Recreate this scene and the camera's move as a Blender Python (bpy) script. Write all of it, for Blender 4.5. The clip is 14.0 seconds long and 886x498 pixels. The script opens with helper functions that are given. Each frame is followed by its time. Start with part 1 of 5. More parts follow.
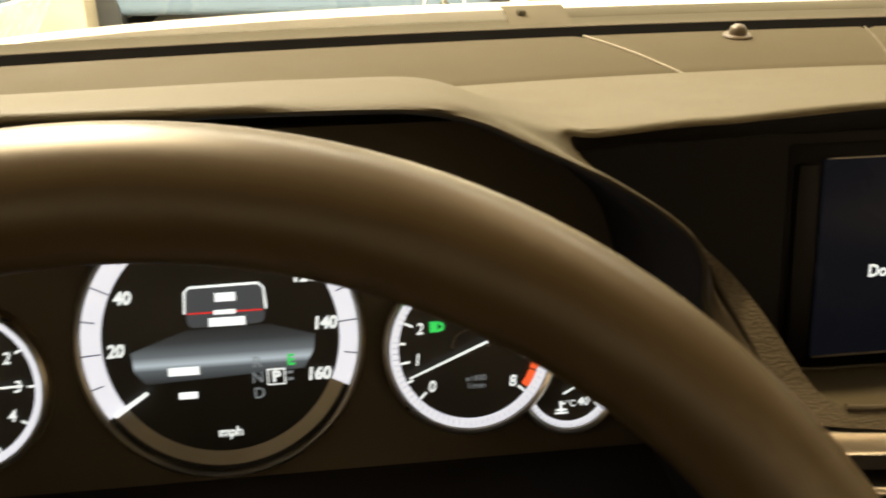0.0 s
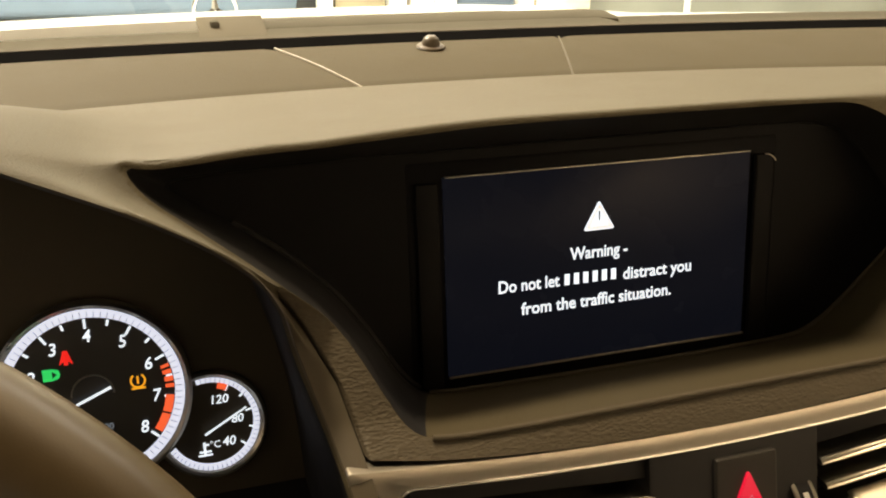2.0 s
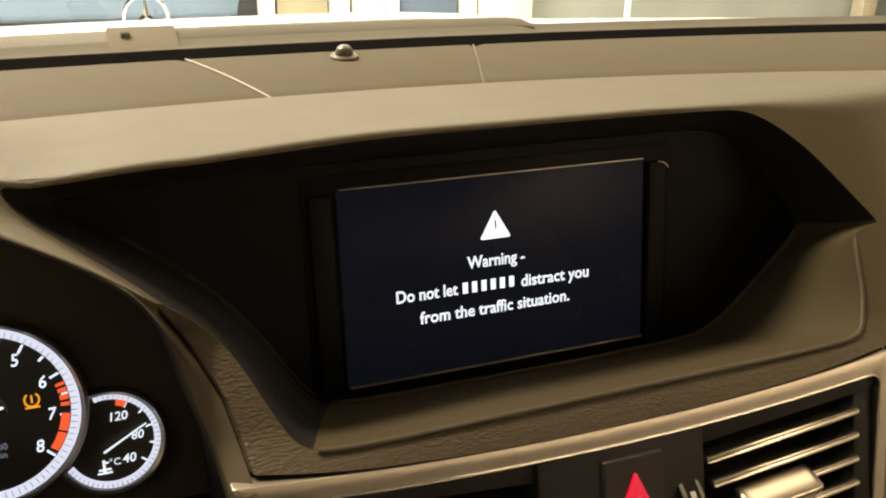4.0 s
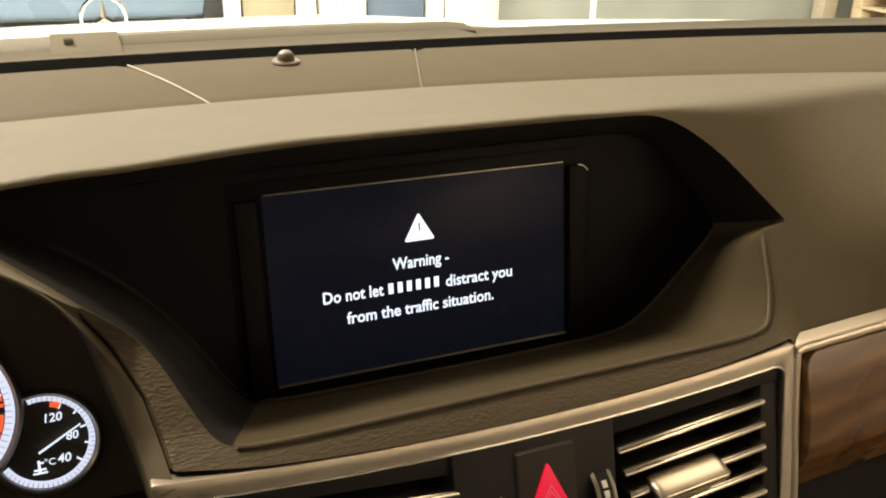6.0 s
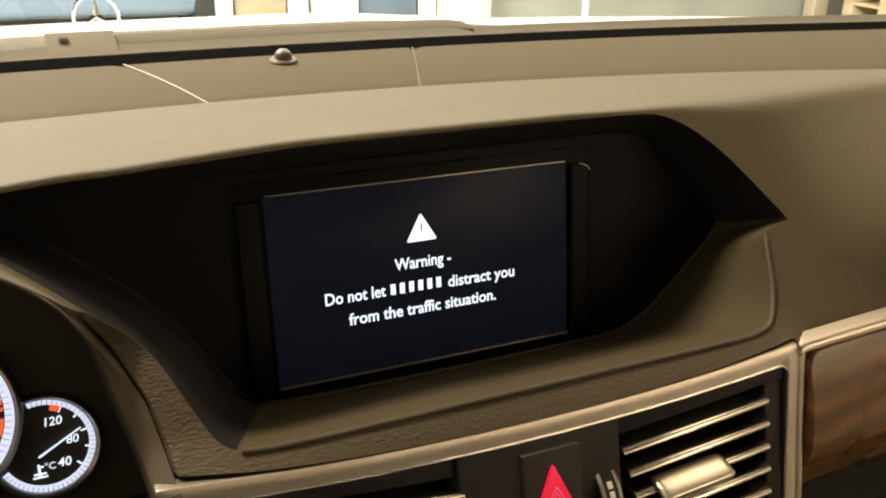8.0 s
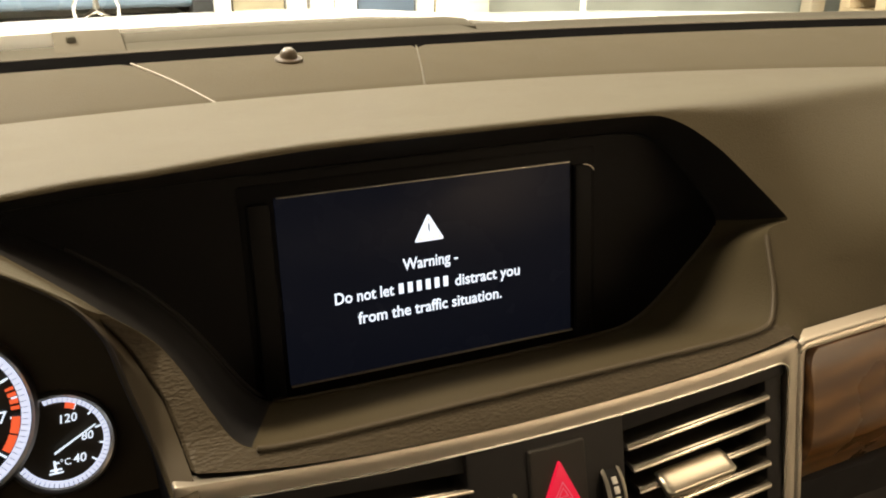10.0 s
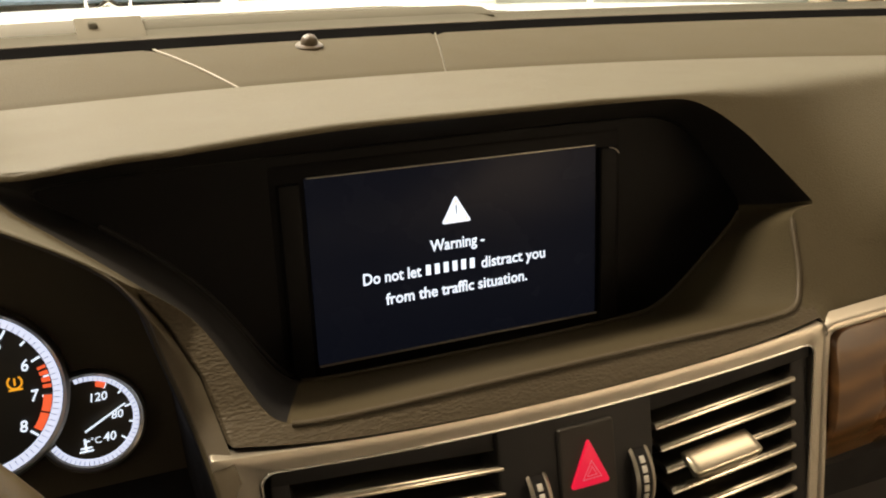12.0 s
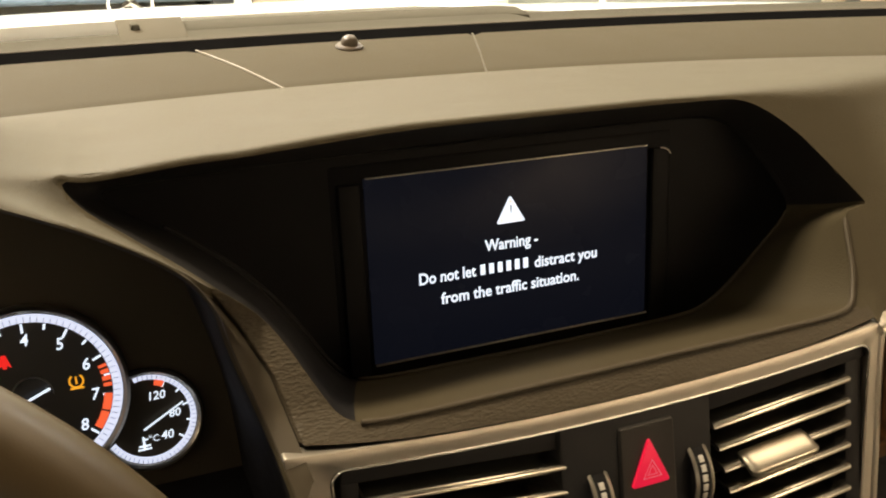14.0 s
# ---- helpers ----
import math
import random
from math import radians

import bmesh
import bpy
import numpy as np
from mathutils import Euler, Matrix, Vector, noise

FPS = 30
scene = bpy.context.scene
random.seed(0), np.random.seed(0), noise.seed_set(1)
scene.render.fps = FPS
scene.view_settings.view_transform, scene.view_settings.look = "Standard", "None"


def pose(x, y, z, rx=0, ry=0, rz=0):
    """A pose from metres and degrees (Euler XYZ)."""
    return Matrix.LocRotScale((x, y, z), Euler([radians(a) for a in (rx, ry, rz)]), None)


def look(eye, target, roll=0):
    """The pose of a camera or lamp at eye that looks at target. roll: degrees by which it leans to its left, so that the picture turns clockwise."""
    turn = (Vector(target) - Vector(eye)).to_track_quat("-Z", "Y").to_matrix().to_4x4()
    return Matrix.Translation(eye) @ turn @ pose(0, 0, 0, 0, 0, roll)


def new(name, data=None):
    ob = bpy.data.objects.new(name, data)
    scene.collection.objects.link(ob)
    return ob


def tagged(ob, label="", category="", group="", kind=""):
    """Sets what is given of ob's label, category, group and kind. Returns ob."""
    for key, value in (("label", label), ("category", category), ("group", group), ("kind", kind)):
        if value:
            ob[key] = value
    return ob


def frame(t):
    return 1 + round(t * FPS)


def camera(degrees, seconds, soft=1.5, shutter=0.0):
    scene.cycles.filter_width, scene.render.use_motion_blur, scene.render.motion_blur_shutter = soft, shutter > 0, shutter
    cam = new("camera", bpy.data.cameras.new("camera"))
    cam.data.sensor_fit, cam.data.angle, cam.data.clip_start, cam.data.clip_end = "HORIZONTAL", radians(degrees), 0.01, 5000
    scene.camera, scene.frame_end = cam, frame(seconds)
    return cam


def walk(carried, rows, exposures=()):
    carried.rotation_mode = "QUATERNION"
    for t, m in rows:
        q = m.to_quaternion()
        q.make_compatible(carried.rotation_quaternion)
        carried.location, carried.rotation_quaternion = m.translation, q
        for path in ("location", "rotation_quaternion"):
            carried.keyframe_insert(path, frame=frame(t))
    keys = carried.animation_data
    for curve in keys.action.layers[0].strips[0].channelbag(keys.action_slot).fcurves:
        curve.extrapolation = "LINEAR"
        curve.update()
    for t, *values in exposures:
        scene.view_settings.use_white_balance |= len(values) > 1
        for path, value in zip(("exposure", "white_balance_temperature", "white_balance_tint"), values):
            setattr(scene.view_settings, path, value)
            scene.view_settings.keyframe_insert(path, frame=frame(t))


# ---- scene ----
cam = camera(52.47, 14.0, soft=2.0, shutter=0.5)
PATH = [
    (0, (-0.28937, -0.33733, 1.16149), (-0.17714, 0.57478, 0.76721), -0.569),
    (0.5, (-0.25761, -0.32951, 1.16122), (-0.09548, 0.57475, 0.76621), -0.140),
    (1, (-0.22204, -0.32751, 1.16214), (-0.01963, 0.57047, 0.77144), 0.072),
    (1.5, (-0.19809, -0.32895, 1.16473), (0.07104, 0.55182, 0.77509), 0.849),
    (2, (-0.19241, -0.33305, 1.16415), (0.09835, 0.54017, 0.77307), 0.986),
    (2.5, (-0.18401, -0.33195, 1.15970), (0.11637, 0.53848, 0.76966), 1.015),
    (3, (-0.18082, -0.33255, 1.16314), (0.14112, 0.53096, 0.77493), 1.170),
    (3.5, (-0.17684, -0.33708, 1.16562), (0.15476, 0.52255, 0.77694), 1.128),
    (4, (-0.17000, -0.34319, 1.16900), (0.17198, 0.51324, 0.78225), 1.209),
    (6.5, (-0.15343, -0.36543, 1.17762), (0.22099, 0.47643, 0.78895), 1.440),
    (7, (-0.15546, -0.36474, 1.17718), (0.22283, 0.47568, 0.78912), 1.493),
    (7.5, (-0.15727, -0.35906, 1.17601), (0.22102, 0.48071, 0.78654), 1.366),
    (8, (-0.15713, -0.35961, 1.17765), (0.21941, 0.48005, 0.78624), 1.305),
    (8.5, (-0.15799, -0.35733, 1.17652), (0.21287, 0.48300, 0.78117), 1.221),
    (11, (-0.17096, -0.36692, 1.18949), (0.21040, 0.46541, 0.78726), 1.365),
    (11.5, (-0.17489, -0.36737, 1.18386), (0.20601, 0.46707, 0.78559), 1.381),
    (12, (-0.17601, -0.36316, 1.17930), (0.19637, 0.47172, 0.77393), 1.379),
    (12.5, (-0.18054, -0.36097, 1.18004), (0.18188, 0.47812, 0.77437), 1.217),
    (13, (-0.18275, -0.36547, 1.17969), (0.18773, 0.47163, 0.77718), 1.221),
    (13.5, (-0.18995, -0.36182, 1.18080), (0.18000, 0.47504, 0.77732), 1.159),
    (14, (-0.19765, -0.35615, 1.17990), (0.16569, 0.48238, 0.77390), 1.156),
]
walk(cam, [(t, look(eye, target, roll)) for t, eye, target, roll in PATH], [(0, 0.12, 7400, 6), (1.5, 0.04, 6900, 8), (3, 0.02, 6700, 10), (6.5, 0.08, 6350, 10), (14, 0.08, 6350, 10)])

# ---- light ----
world = bpy.data.worlds.new("garage_world")
scene.world = world
world.use_nodes = True
world.node_tree.nodes["Background"].inputs[0].default_value = (1.0, 0.86, 0.66, 1)
world.node_tree.nodes["Background"].inputs[1].default_value = 0.05
scene.view_settings.exposure = 0.0


def area_lamp(name, eye, target, sx, sy, watts, color):
    d = bpy.data.lights.new(name, "AREA")
    d.shape, d.size, d.size_y, d.energy, d.color = "RECTANGLE", sx, sy, watts, color
    ob = new(name, d)
    ob.matrix_world = look(eye, target)
    return ob


WARM = (1.0, 0.79, 0.53)
AMBER = (1.0, 0.72, 0.46)
PALE = (1.0, 0.91, 0.76)
area_lamp("overhead_light", (-1.05, 0.9, 3.75), (-0.25, 0.1, 1.0), 1.0, 0.3, 126, WARM)
area_lamp("overhead_light", (-1.7, 2.7, 3.75), (-0.6, 0.9, 1.0), 1.0, 0.3, 335, PALE)
# added out of view: something bright for the slider tabs to reflect
area_lamp("overhead_light", (1.8, 0.5, 3.75), (1.7, 0.5, 0), 2.2, 1.4, 30, AMBER)
# added out of view: washes the rear wall that wood and metal reflect
area_lamp("overhead_light", (3.2, -4.3, 3.7), (3.4, -5.85, 2.3), 3.6, 0.5, 480, AMBER)
# two fills added behind the car to lift the cluster, vents and wheel
area_lamp("fill_light", (5.2, -5.0, 2.6), (0.5, -0.3, 1.1), 2.6, 1.6, 10, AMBER)
area_lamp("fill_light", (-3.6, -1.2, 2.4), (-0.1, -0.1, 0.95), 1.2, 1.0, 9, AMBER)
area_lamp("overhead_light", (-1.0, 2.6, 3.75), (-0.9, 5.4, 0.2), 3.6, 1.2, 1300, PALE)
area_lamp("overhead_light", (2.6, 2.6, 3.75), (2.6, 5.2, 0.2), 3.0, 1.2, 500, PALE)

# ---- helpers for meshes ----
XC = 0.0093


def smooth01(a, b, x):
    t = np.clip((x - a) / (b - a), 0.0, 1.0)
    return t * t * (3 - 2 * t)


def finish(name, bm, mat, flat=False):
    me = bpy.data.meshes.new(name)
    bm.to_mesh(me)
    bm.free()
    if mat:
        me.materials.append(mat)
    if not flat:
        for p in me.polygons:
            p.use_smooth = True
        me.set_sharp_from_angle(angle=radians(38))
    return new(name, me)


def thing(name, label, category, at, group="", kind=""):
    ob = new(name)
    ob.empty_display_size = 0.02
    ob.location = at
    ob["at"] = 1
    return tagged(ob, label, category, group, kind)


def base_of(ob):
    m = Matrix.Translation(ob.location)
    return base_of(ob.parent) @ m if ob.parent and ob.type == "EMPTY" else m


def part(name, bm, mat, parent, label="", flat=False):
    ob = finish(name, bm, mat, flat)
    if parent is not None:
        ob.parent = parent
        if parent.type == "EMPTY":
            ob.matrix_parent_inverse = Matrix.Translation(parent.location).inverted()
    return tagged(ob, label)


def single(name, bm, mat, label, category, group="", kind="", flat=False):
    return tagged(finish(name, bm, mat, flat), label, category, group, kind)


def facing(x, y, z, k):
    """A frame at a place on a face that leans back by k metres a metre: x right, y up the face, z out of it."""
    up = Vector((0, k, 1)).normalized()
    out = Vector((1, 0, 0)).cross(up)
    m = Matrix.Identity(4)
    for i, v in enumerate((Vector((1, 0, 0)), up, out)):
        m.col[i][:3] = v
    m.col[3][:3] = (x, y, z)
    return m


def grid_bm(pts, keep=None, closed=False):
    """A sheet from an array of rows of points."""
    bm = bmesh.new()
    n, m = len(pts), len(pts[0])
    vs = [[bm.verts.new(p) for p in row] for row in pts]
    for i in range(n - 1):
        for j in range(m - 1 + closed):
            if keep is None or keep[i][j]:
                k = (j + 1) % m
                bm.faces.new((vs[i][j], vs[i][k], vs[i + 1][k], vs[i + 1][j]))
    loose = [v for v in bm.verts if not v.link_faces]
    bmesh.ops.delete(bm, geom=loose, context="VERTS")
    return bm


def slab_bm(top, thick, axis=(0, 0, -1)):
    """A sheet with a thickness: the rows of points and the same ones moved along axis."""
    a = np.array(top, float)
    b = a + np.array(axis) * thick
    n, m = a.shape[:2]
    bm = bmesh.new()
    va = [[bm.verts.new(p) for p in row] for row in a]
    vb = [[bm.verts.new(p) for p in row] for row in b]
    for i in range(n - 1):
        for j in range(m - 1):
            bm.faces.new((va[i][j], va[i][j + 1], va[i + 1][j + 1], va[i + 1][j]))
            bm.faces.new((vb[i][j], vb[i + 1][j], vb[i + 1][j + 1], vb[i][j + 1]))
    rim = [(0, j) for j in range(m)] + [(i, m - 1) for i in range(1, n)] + [(n - 1, j) for j in range(m - 2, -1, -1)] + [(i, 0) for i in range(n - 2, 0, -1)]
    for (i, j), (k, l) in zip(rim, rim[1:] + rim[:1]):
        bm.faces.new((va[k][l], va[i][j], vb[i][j], vb[k][l]))
    bmesh.ops.recalc_face_normals(bm, faces=bm.faces)
    return bm


def box_bm(x0, x1, y0, y1, z0, z1, bevel=0.0, seg=2, m=None):
    bm = bmesh.new()
    bmesh.ops.create_cube(bm, size=1)
    bmesh.ops.transform(bm, matrix=Matrix.LocRotScale(((x0 + x1) / 2, (y0 + y1) / 2, (z0 + z1) / 2), None, (x1 - x0, y1 - y0, z1 - z0)), verts=bm.verts)
    if bevel:
        bmesh.ops.bevel(bm, geom=list(bm.edges), offset=bevel, segments=seg, affect="EDGES", profile=0.5)
    if m:
        bmesh.ops.transform(bm, matrix=m, verts=bm.verts)
    return bm


def prism_bm(outline, z0, z1, bevel=0.0, m=None, seg=2):
    """A flat outline (x, y), given round its edge, raised from z0 to z1."""
    bm = bmesh.new()
    low = [bm.verts.new((x, y, z0)) for x, y in outline]
    f = bm.faces.new(low)
    ext = bmesh.ops.extrude_face_region(bm, geom=[f])
    top = [v for v in ext["geom"] if isinstance(v, bmesh.types.BMVert)]
    for v in top:
        v.co.z = z1
    bmesh.ops.recalc_face_normals(bm, faces=bm.faces)
    if bevel:
        s = set(top)
        edges = [e for e in bm.edges if e.verts[0] in s and e.verts[1] in s]
        bmesh.ops.bevel(bm, geom=edges, offset=bevel, segments=seg, affect="EDGES", profile=0.5)
    if m:
        bmesh.ops.transform(bm, matrix=m, verts=bm.verts)
    return bm


def turned_bm(profile, a0=0.0, a1=360.0, n=96, m=None):
    """A profile of (radius, height) turned round z, from a0 to a1 degrees."""
    full = abs(a1 - a0) >= 359.9
    rows = []
    for i in range(n + (0 if full else 1)):
        a = radians(a0 + (a1 - a0) * i / n)
        rows.append([(r * math.cos(a), r * math.sin(a), h) for r, h in profile])
    if full:
        rows.append(rows[0])
    bm = grid_bm(rows)
    bmesh.ops.remove_doubles(bm, verts=bm.verts, dist=1e-6)
    bmesh.ops.recalc_face_normals(bm, faces=bm.faces)
    if m:
        bmesh.ops.transform(bm, matrix=m, verts=bm.verts)
    return bm


def tube_bm(path, r, n=10, squash=1.0, closed=False, ref=(0, 0, 1)):
    path = [Vector(p) for p in path]
    rows = []
    for i, p in enumerate(path):
        a = path[i - 1] if (i or closed) else p
        b = path[(i + 1) % len(path)] if (i + 1 < len(path) or closed) else p
        d = (b - a).normalized()
        side = d.cross(Vector(ref))
        side = side.normalized() if side.length > 1e-4 else Vector((1, 0, 0))
        up = side.cross(d)
        rows.append([p + side * r * math.cos(t) + up * r * squash * math.sin(t) for t in [2 * math.pi * k / n for k in range(n)]])
    if closed:
        rows.append(rows[0])
    bm = grid_bm(rows, closed=True)
    if closed:
        bmesh.ops.remove_doubles(bm, verts=bm.verts, dist=1e-6)
    else:
        bmesh.ops.holes_fill(bm, edges=[e for e in bm.edges if e.is_boundary])
    bmesh.ops.recalc_face_normals(bm, faces=bm.faces)
    return bm


def words_bm(body, size, m, align="CENTER", bold=0.0, wide=1.0, shear=0.0):
    """Lettering in the built-in font as a mesh, its height of capitals about 0.7 of size."""
    cu = bpy.data.curves.new("lettering", "FONT")
    cu.body, cu.size, cu.align_x, cu.align_y, cu.offset, cu.shear = body, size, align, "CENTER", bold, shear
    cu.resolution_u = 3
    ob = new("lettering", cu)
    me = bpy.data.meshes.new_from_object(ob.evaluated_get(bpy.context.evaluated_depsgraph_get()))
    bm = bmesh.new()
    bm.from_mesh(me)
    bmesh.ops.transform(bm, matrix=m @ Matrix.Diagonal((wide, 1, 1, 1)), verts=bm.verts)
    bpy.data.objects.remove(ob)
    bpy.data.curves.remove(cu)
    bpy.data.meshes.remove(me)
    return bm


def rounded(points, r, n=6):
    """A closed outline with its corners rounded by about r."""
    out = []
    k = len(points)
    for i in range(k):
        p, a, b = Vector(points[i]), Vector(points[i - 1]), Vector(points[(i + 1) % k])
        ra = min(r, 0.45 * (a - p).length, 0.45 * (b - p).length)
        s, e = p + (a - p).normalized() * ra, p + (b - p).normalized() * ra
        for j in range(n + 1):
            t = j / n
            q = s * (1 - t) ** 2 + p * 2 * t * (1 - t) + e * t * t
            out.append((q.x, q.y))
    return out


# ---- materials ----
def material(name, color, rough=0.5, metal=0.0, spec=0.5, grain=0.0, grain_scale=900.0, mottle=0.12, mottle_scale=25.0, bump=0.0, bump_scale=1500.0, emit=None, coat=0.0, stretch=None, rough_var=0.08):
    mat = bpy.data.materials.new(name)
    mat.use_nodes = True
    nt = mat.node_tree
    b = nt.nodes["Principled BSDF"]
    b.inputs["Metallic"].default_value = metal
    b.inputs["Specular IOR Level"].default_value = spec
    b.inputs["Coat Weight"].default_value = coat
    b.inputs["Coat Roughness"].default_value = 0.06
    co = nt.nodes.new("ShaderNodeTexCoord")
    src = co.outputs["Object"]
    if stretch:
        mp = nt.nodes.new("ShaderNodeMapping")
        mp.inputs["Scale"].default_value = stretch
        nt.links.new(src, mp.inputs[0])
        src = mp.outputs[0]

    def tex(scale, detail=4.0):
        n = nt.nodes.new("ShaderNodeTexNoise")
        n.inputs["Scale"].default_value, n.inputs["Detail"].default_value = scale, detail
        nt.links.new(src, n.inputs["Vector"])
        return n.outputs["Fac"]

    big, fine = tex(mottle_scale), tex(grain_scale, 3.0)
    add = nt.nodes.new("ShaderNodeMath")
    add.operation = "MULTIPLY_ADD"
    nt.links.new(fine, add.inputs[0])
    add.inputs[1].default_value = grain
    nt.links.new(big, add.inputs[2])
    ramp = nt.nodes.new("ShaderNodeMapRange")
    nt.links.new(add.outputs[0], ramp.inputs[0])
    ramp.inputs[1].default_value, ramp.inputs[2].default_value = 0.3, 0.7 + grain
    ramp.inputs[3].default_value, ramp.inputs[4].default_value = 1 - mottle, 1 + mottle
    mix = nt.nodes.new("ShaderNodeVectorMath")
    mix.operation = "SCALE"
    mix.inputs[0].default_value = color
    nt.links.new(ramp.outputs[0], mix.inputs["Scale"])
    nt.links.new(mix.outputs[0], b.inputs["Base Color"])
    rr = nt.nodes.new("ShaderNodeMapRange")
    nt.links.new(big, rr.inputs[0])
    rr.inputs[1].default_value, rr.inputs[2].default_value = 0.3, 0.7
    rr.inputs[3].default_value, rr.inputs[4].default_value = max(rough - rough_var, 0.02), min(rough + rough_var, 1)
    nt.links.new(rr.outputs[0], b.inputs["Roughness"])
    if bump:
        v = nt.nodes.new("ShaderNodeTexVoronoi")
        v.inputs["Scale"].default_value = bump_scale
        warp = nt.nodes.new("ShaderNodeMixRGB")
        warp.blend_type = "ADD"
        warp.inputs[0].default_value = 1.2 / bump_scale
        nn = nt.nodes.new("ShaderNodeTexNoise")
        nn.inputs["Scale"].default_value = bump_scale * 0.7
        nt.links.new(src, nn.inputs["Vector"])
        nt.links.new(src, warp.inputs[1])
        nt.links.new(nn.outputs["Color"], warp.inputs[2])
        nt.links.new(warp.outputs[0], v.inputs["Vector"])
        bp = nt.nodes.new("ShaderNodeBump")
        bp.inputs["Strength"].default_value = 1.0
        bp.inputs["Distance"].default_value = bump
        nt.links.new(v.outputs["Distance"], bp.inputs["Height"])
        nt.links.new(bp.outputs[0], b.inputs["Normal"])
    if emit:
        b.inputs["Emission Color"].default_value = (*emit[:3], 1)
        b.inputs["Emission Strength"].default_value = emit[3]
    return mat


PAD = material("soft_dash_skin", (0.075, 0.0632, 0.0375), 0.62, spec=0.25, grain=0.5, mottle=0.03, rough_var=0.02, bump=0.00016, bump_scale=1100)
REAR = material("matt_rear_pad", (0.058, 0.0475, 0.0265), 0.75, spec=0.12, grain=0.5, mottle=0.03, rough_var=0.03, bump=0.00012, bump_scale=900)
LEATHER = material("grained_dash_leather", (0.074, 0.061, 0.040), 0.5, spec=0.35, grain=0.5, mottle=0.05, bump=0.00034, bump_scale=850, stretch=(0.5, 1, 1))
SIDE = material("smooth_side_plastic", (0.080, 0.066, 0.044), 0.5, grain=0.4, mottle=0.05)
SEAM = material("pale_seam", (0.26, 0.23, 0.175), 0.6)
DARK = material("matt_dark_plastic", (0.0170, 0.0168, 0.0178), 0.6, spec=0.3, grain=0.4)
GLOSS_BLACK = material("gloss_black_panel", (0.0085, 0.0086, 0.0095), 0.45, spec=0.07, rough_var=0.03)
CLUSTER = material("dark_cluster_visor", (0.0225, 0.0220, 0.0225), 0.7, spec=0.12, grain=0.4, bump=0.0001, bump_scale=1200)
CLUSTER_FACE = material("cluster_face_grey", (0.075, 0.063, 0.045), 0.6, spec=0.2, grain=0.3)
DIAL = material("dial_black", (0.013, 0.013, 0.014), 0.4)
RIM = material("wheel_leather", (0.060, 0.041, 0.0175), 0.36, spec=0.65, grain=0.3, mottle=0.03, rough_var=0.015, bump=0.00001, bump_scale=1500)
SATIN = material("satin_aluminium", (0.60, 0.565, 0.495), 0.38, metal=1.0, grain=0.6, grain_scale=400, mottle=0.02, rough_var=0.03, stretch=(0.08, 1, 1))
TAB = material("satin_slider", (0.80, 0.75, 0.64), 0.30, metal=1.0, mottle=0.02, rough_var=0.03)
CHROME = material("polished_chrome", (0.78, 0.77, 0.75), 0.08, metal=1.0, mottle=0.02, rough_var=0.03)
SLAT = material("vent_slat_silver", (0.88, 0.84, 0.76), 0.24, metal=1.0, mottle=0.02, rough_var=0.03)
SCREEN = material("display_lit_navy", (0.006, 0.007, 0.011), 0.25, spec=0.06, emit=(0.30, 0.34, 0.58, 0.011))
WHITE_LIT = material("lit_white", (0.5, 0.5, 0.5), 0.5, emit=(0.82, 0.90, 1.0, 1.15))
RING_LIT = material("lit_dial_ring", (0.4, 0.4, 0.42), 0.5, emit=(0.78, 0.82, 1.0, 0.9))
GREY_RING = material("unlit_dial_ring", (0.42, 0.39, 0.33), 0.35, metal=0.6)
RED_LIT = material("lit_red", (0.4, 0.02, 0.02), 0.5, emit=(1.0, 0.02, 0.015, 0.8))
ORANGE_LIT = material("lit_orange_red", (0.4, 0.05, 0.02), 0.5, emit=(1.0, 0.13, 0.04, 0.9))
AMBER_LIT = material("lit_amber", (0.4, 0.2, 0.02), 0.5, emit=(1.0, 0.42, 0.02, 0.9))
GREEN_LIT = material("lit_green", (0.02, 0.3, 0.05), 0.5, emit=(0.02, 0.62, 0.13, 0.9))
GLOW_GREY = material("lit_grey_graphic", (0.1, 0.1, 0.12), 0.5, emit=(0.5, 0.58, 0.68, 0.35))
HAZARD = material("hazard_red_button", (0.4, 0.008, 0.025), 0.4, spec=0.3, emit=(1.0, 0.015, 0.06, 0.6))
HAZARD_LINE = material("hazard_pale_outline", (0.85, 0.35, 0.4), 0.4, emit=(1.0, 0.35, 0.4, 0.25))
MARK = material("white_print", (0.75, 0.74, 0.7), 0.5)
SENSOR = material("sensor_dome_grey", (0.085, 0.066, 0.045), 0.42)
FRIT = material("black_glass_band", (0.004, 0.0038, 0.0036), 0.9, spec=0.0)
COWL = material("cowl_plastic", (0.090, 0.080, 0.062), 0.9, spec=0.03, grain=0.4)
PLATE = material("plate_plastic", (0.115, 0.10, 0.078), 0.9, spec=0.02, grain=0.3)
PAINT = material("white_car_paint", (0.8, 0.79, 0.76), 0.25, coat=0.6, mottle=0.02)
BLUE_PAINT = material("blue_car_paint", (0.11, 0.155, 0.21), 0.3, coat=0.5, mottle=0.05, mottle_scale=3)
WALL_GREY = material("grey_green_wall", (0.27, 0.28, 0.245), 0.7, mottle_scale=2.0)
WALL_PALE = material("pale_wall", (0.7, 0.68, 0.62), 0.8, mottle_scale=1.5)
POST_WHITE = material("white_post", (0.82, 0.8, 0.75), 0.5, mottle_scale=4)
FLOOR = material("sealed_concrete", (0.24, 0.232, 0.215), 0.45, mottle_scale=1.2, grain=0.4, grain_scale=60)
# ceiling out of view, its colour darkened to cut bounce into the recess
CEIL = material("low_bounce_ceiling", (0.14, 0.132, 0.12), 0.85, mottle_scale=1)
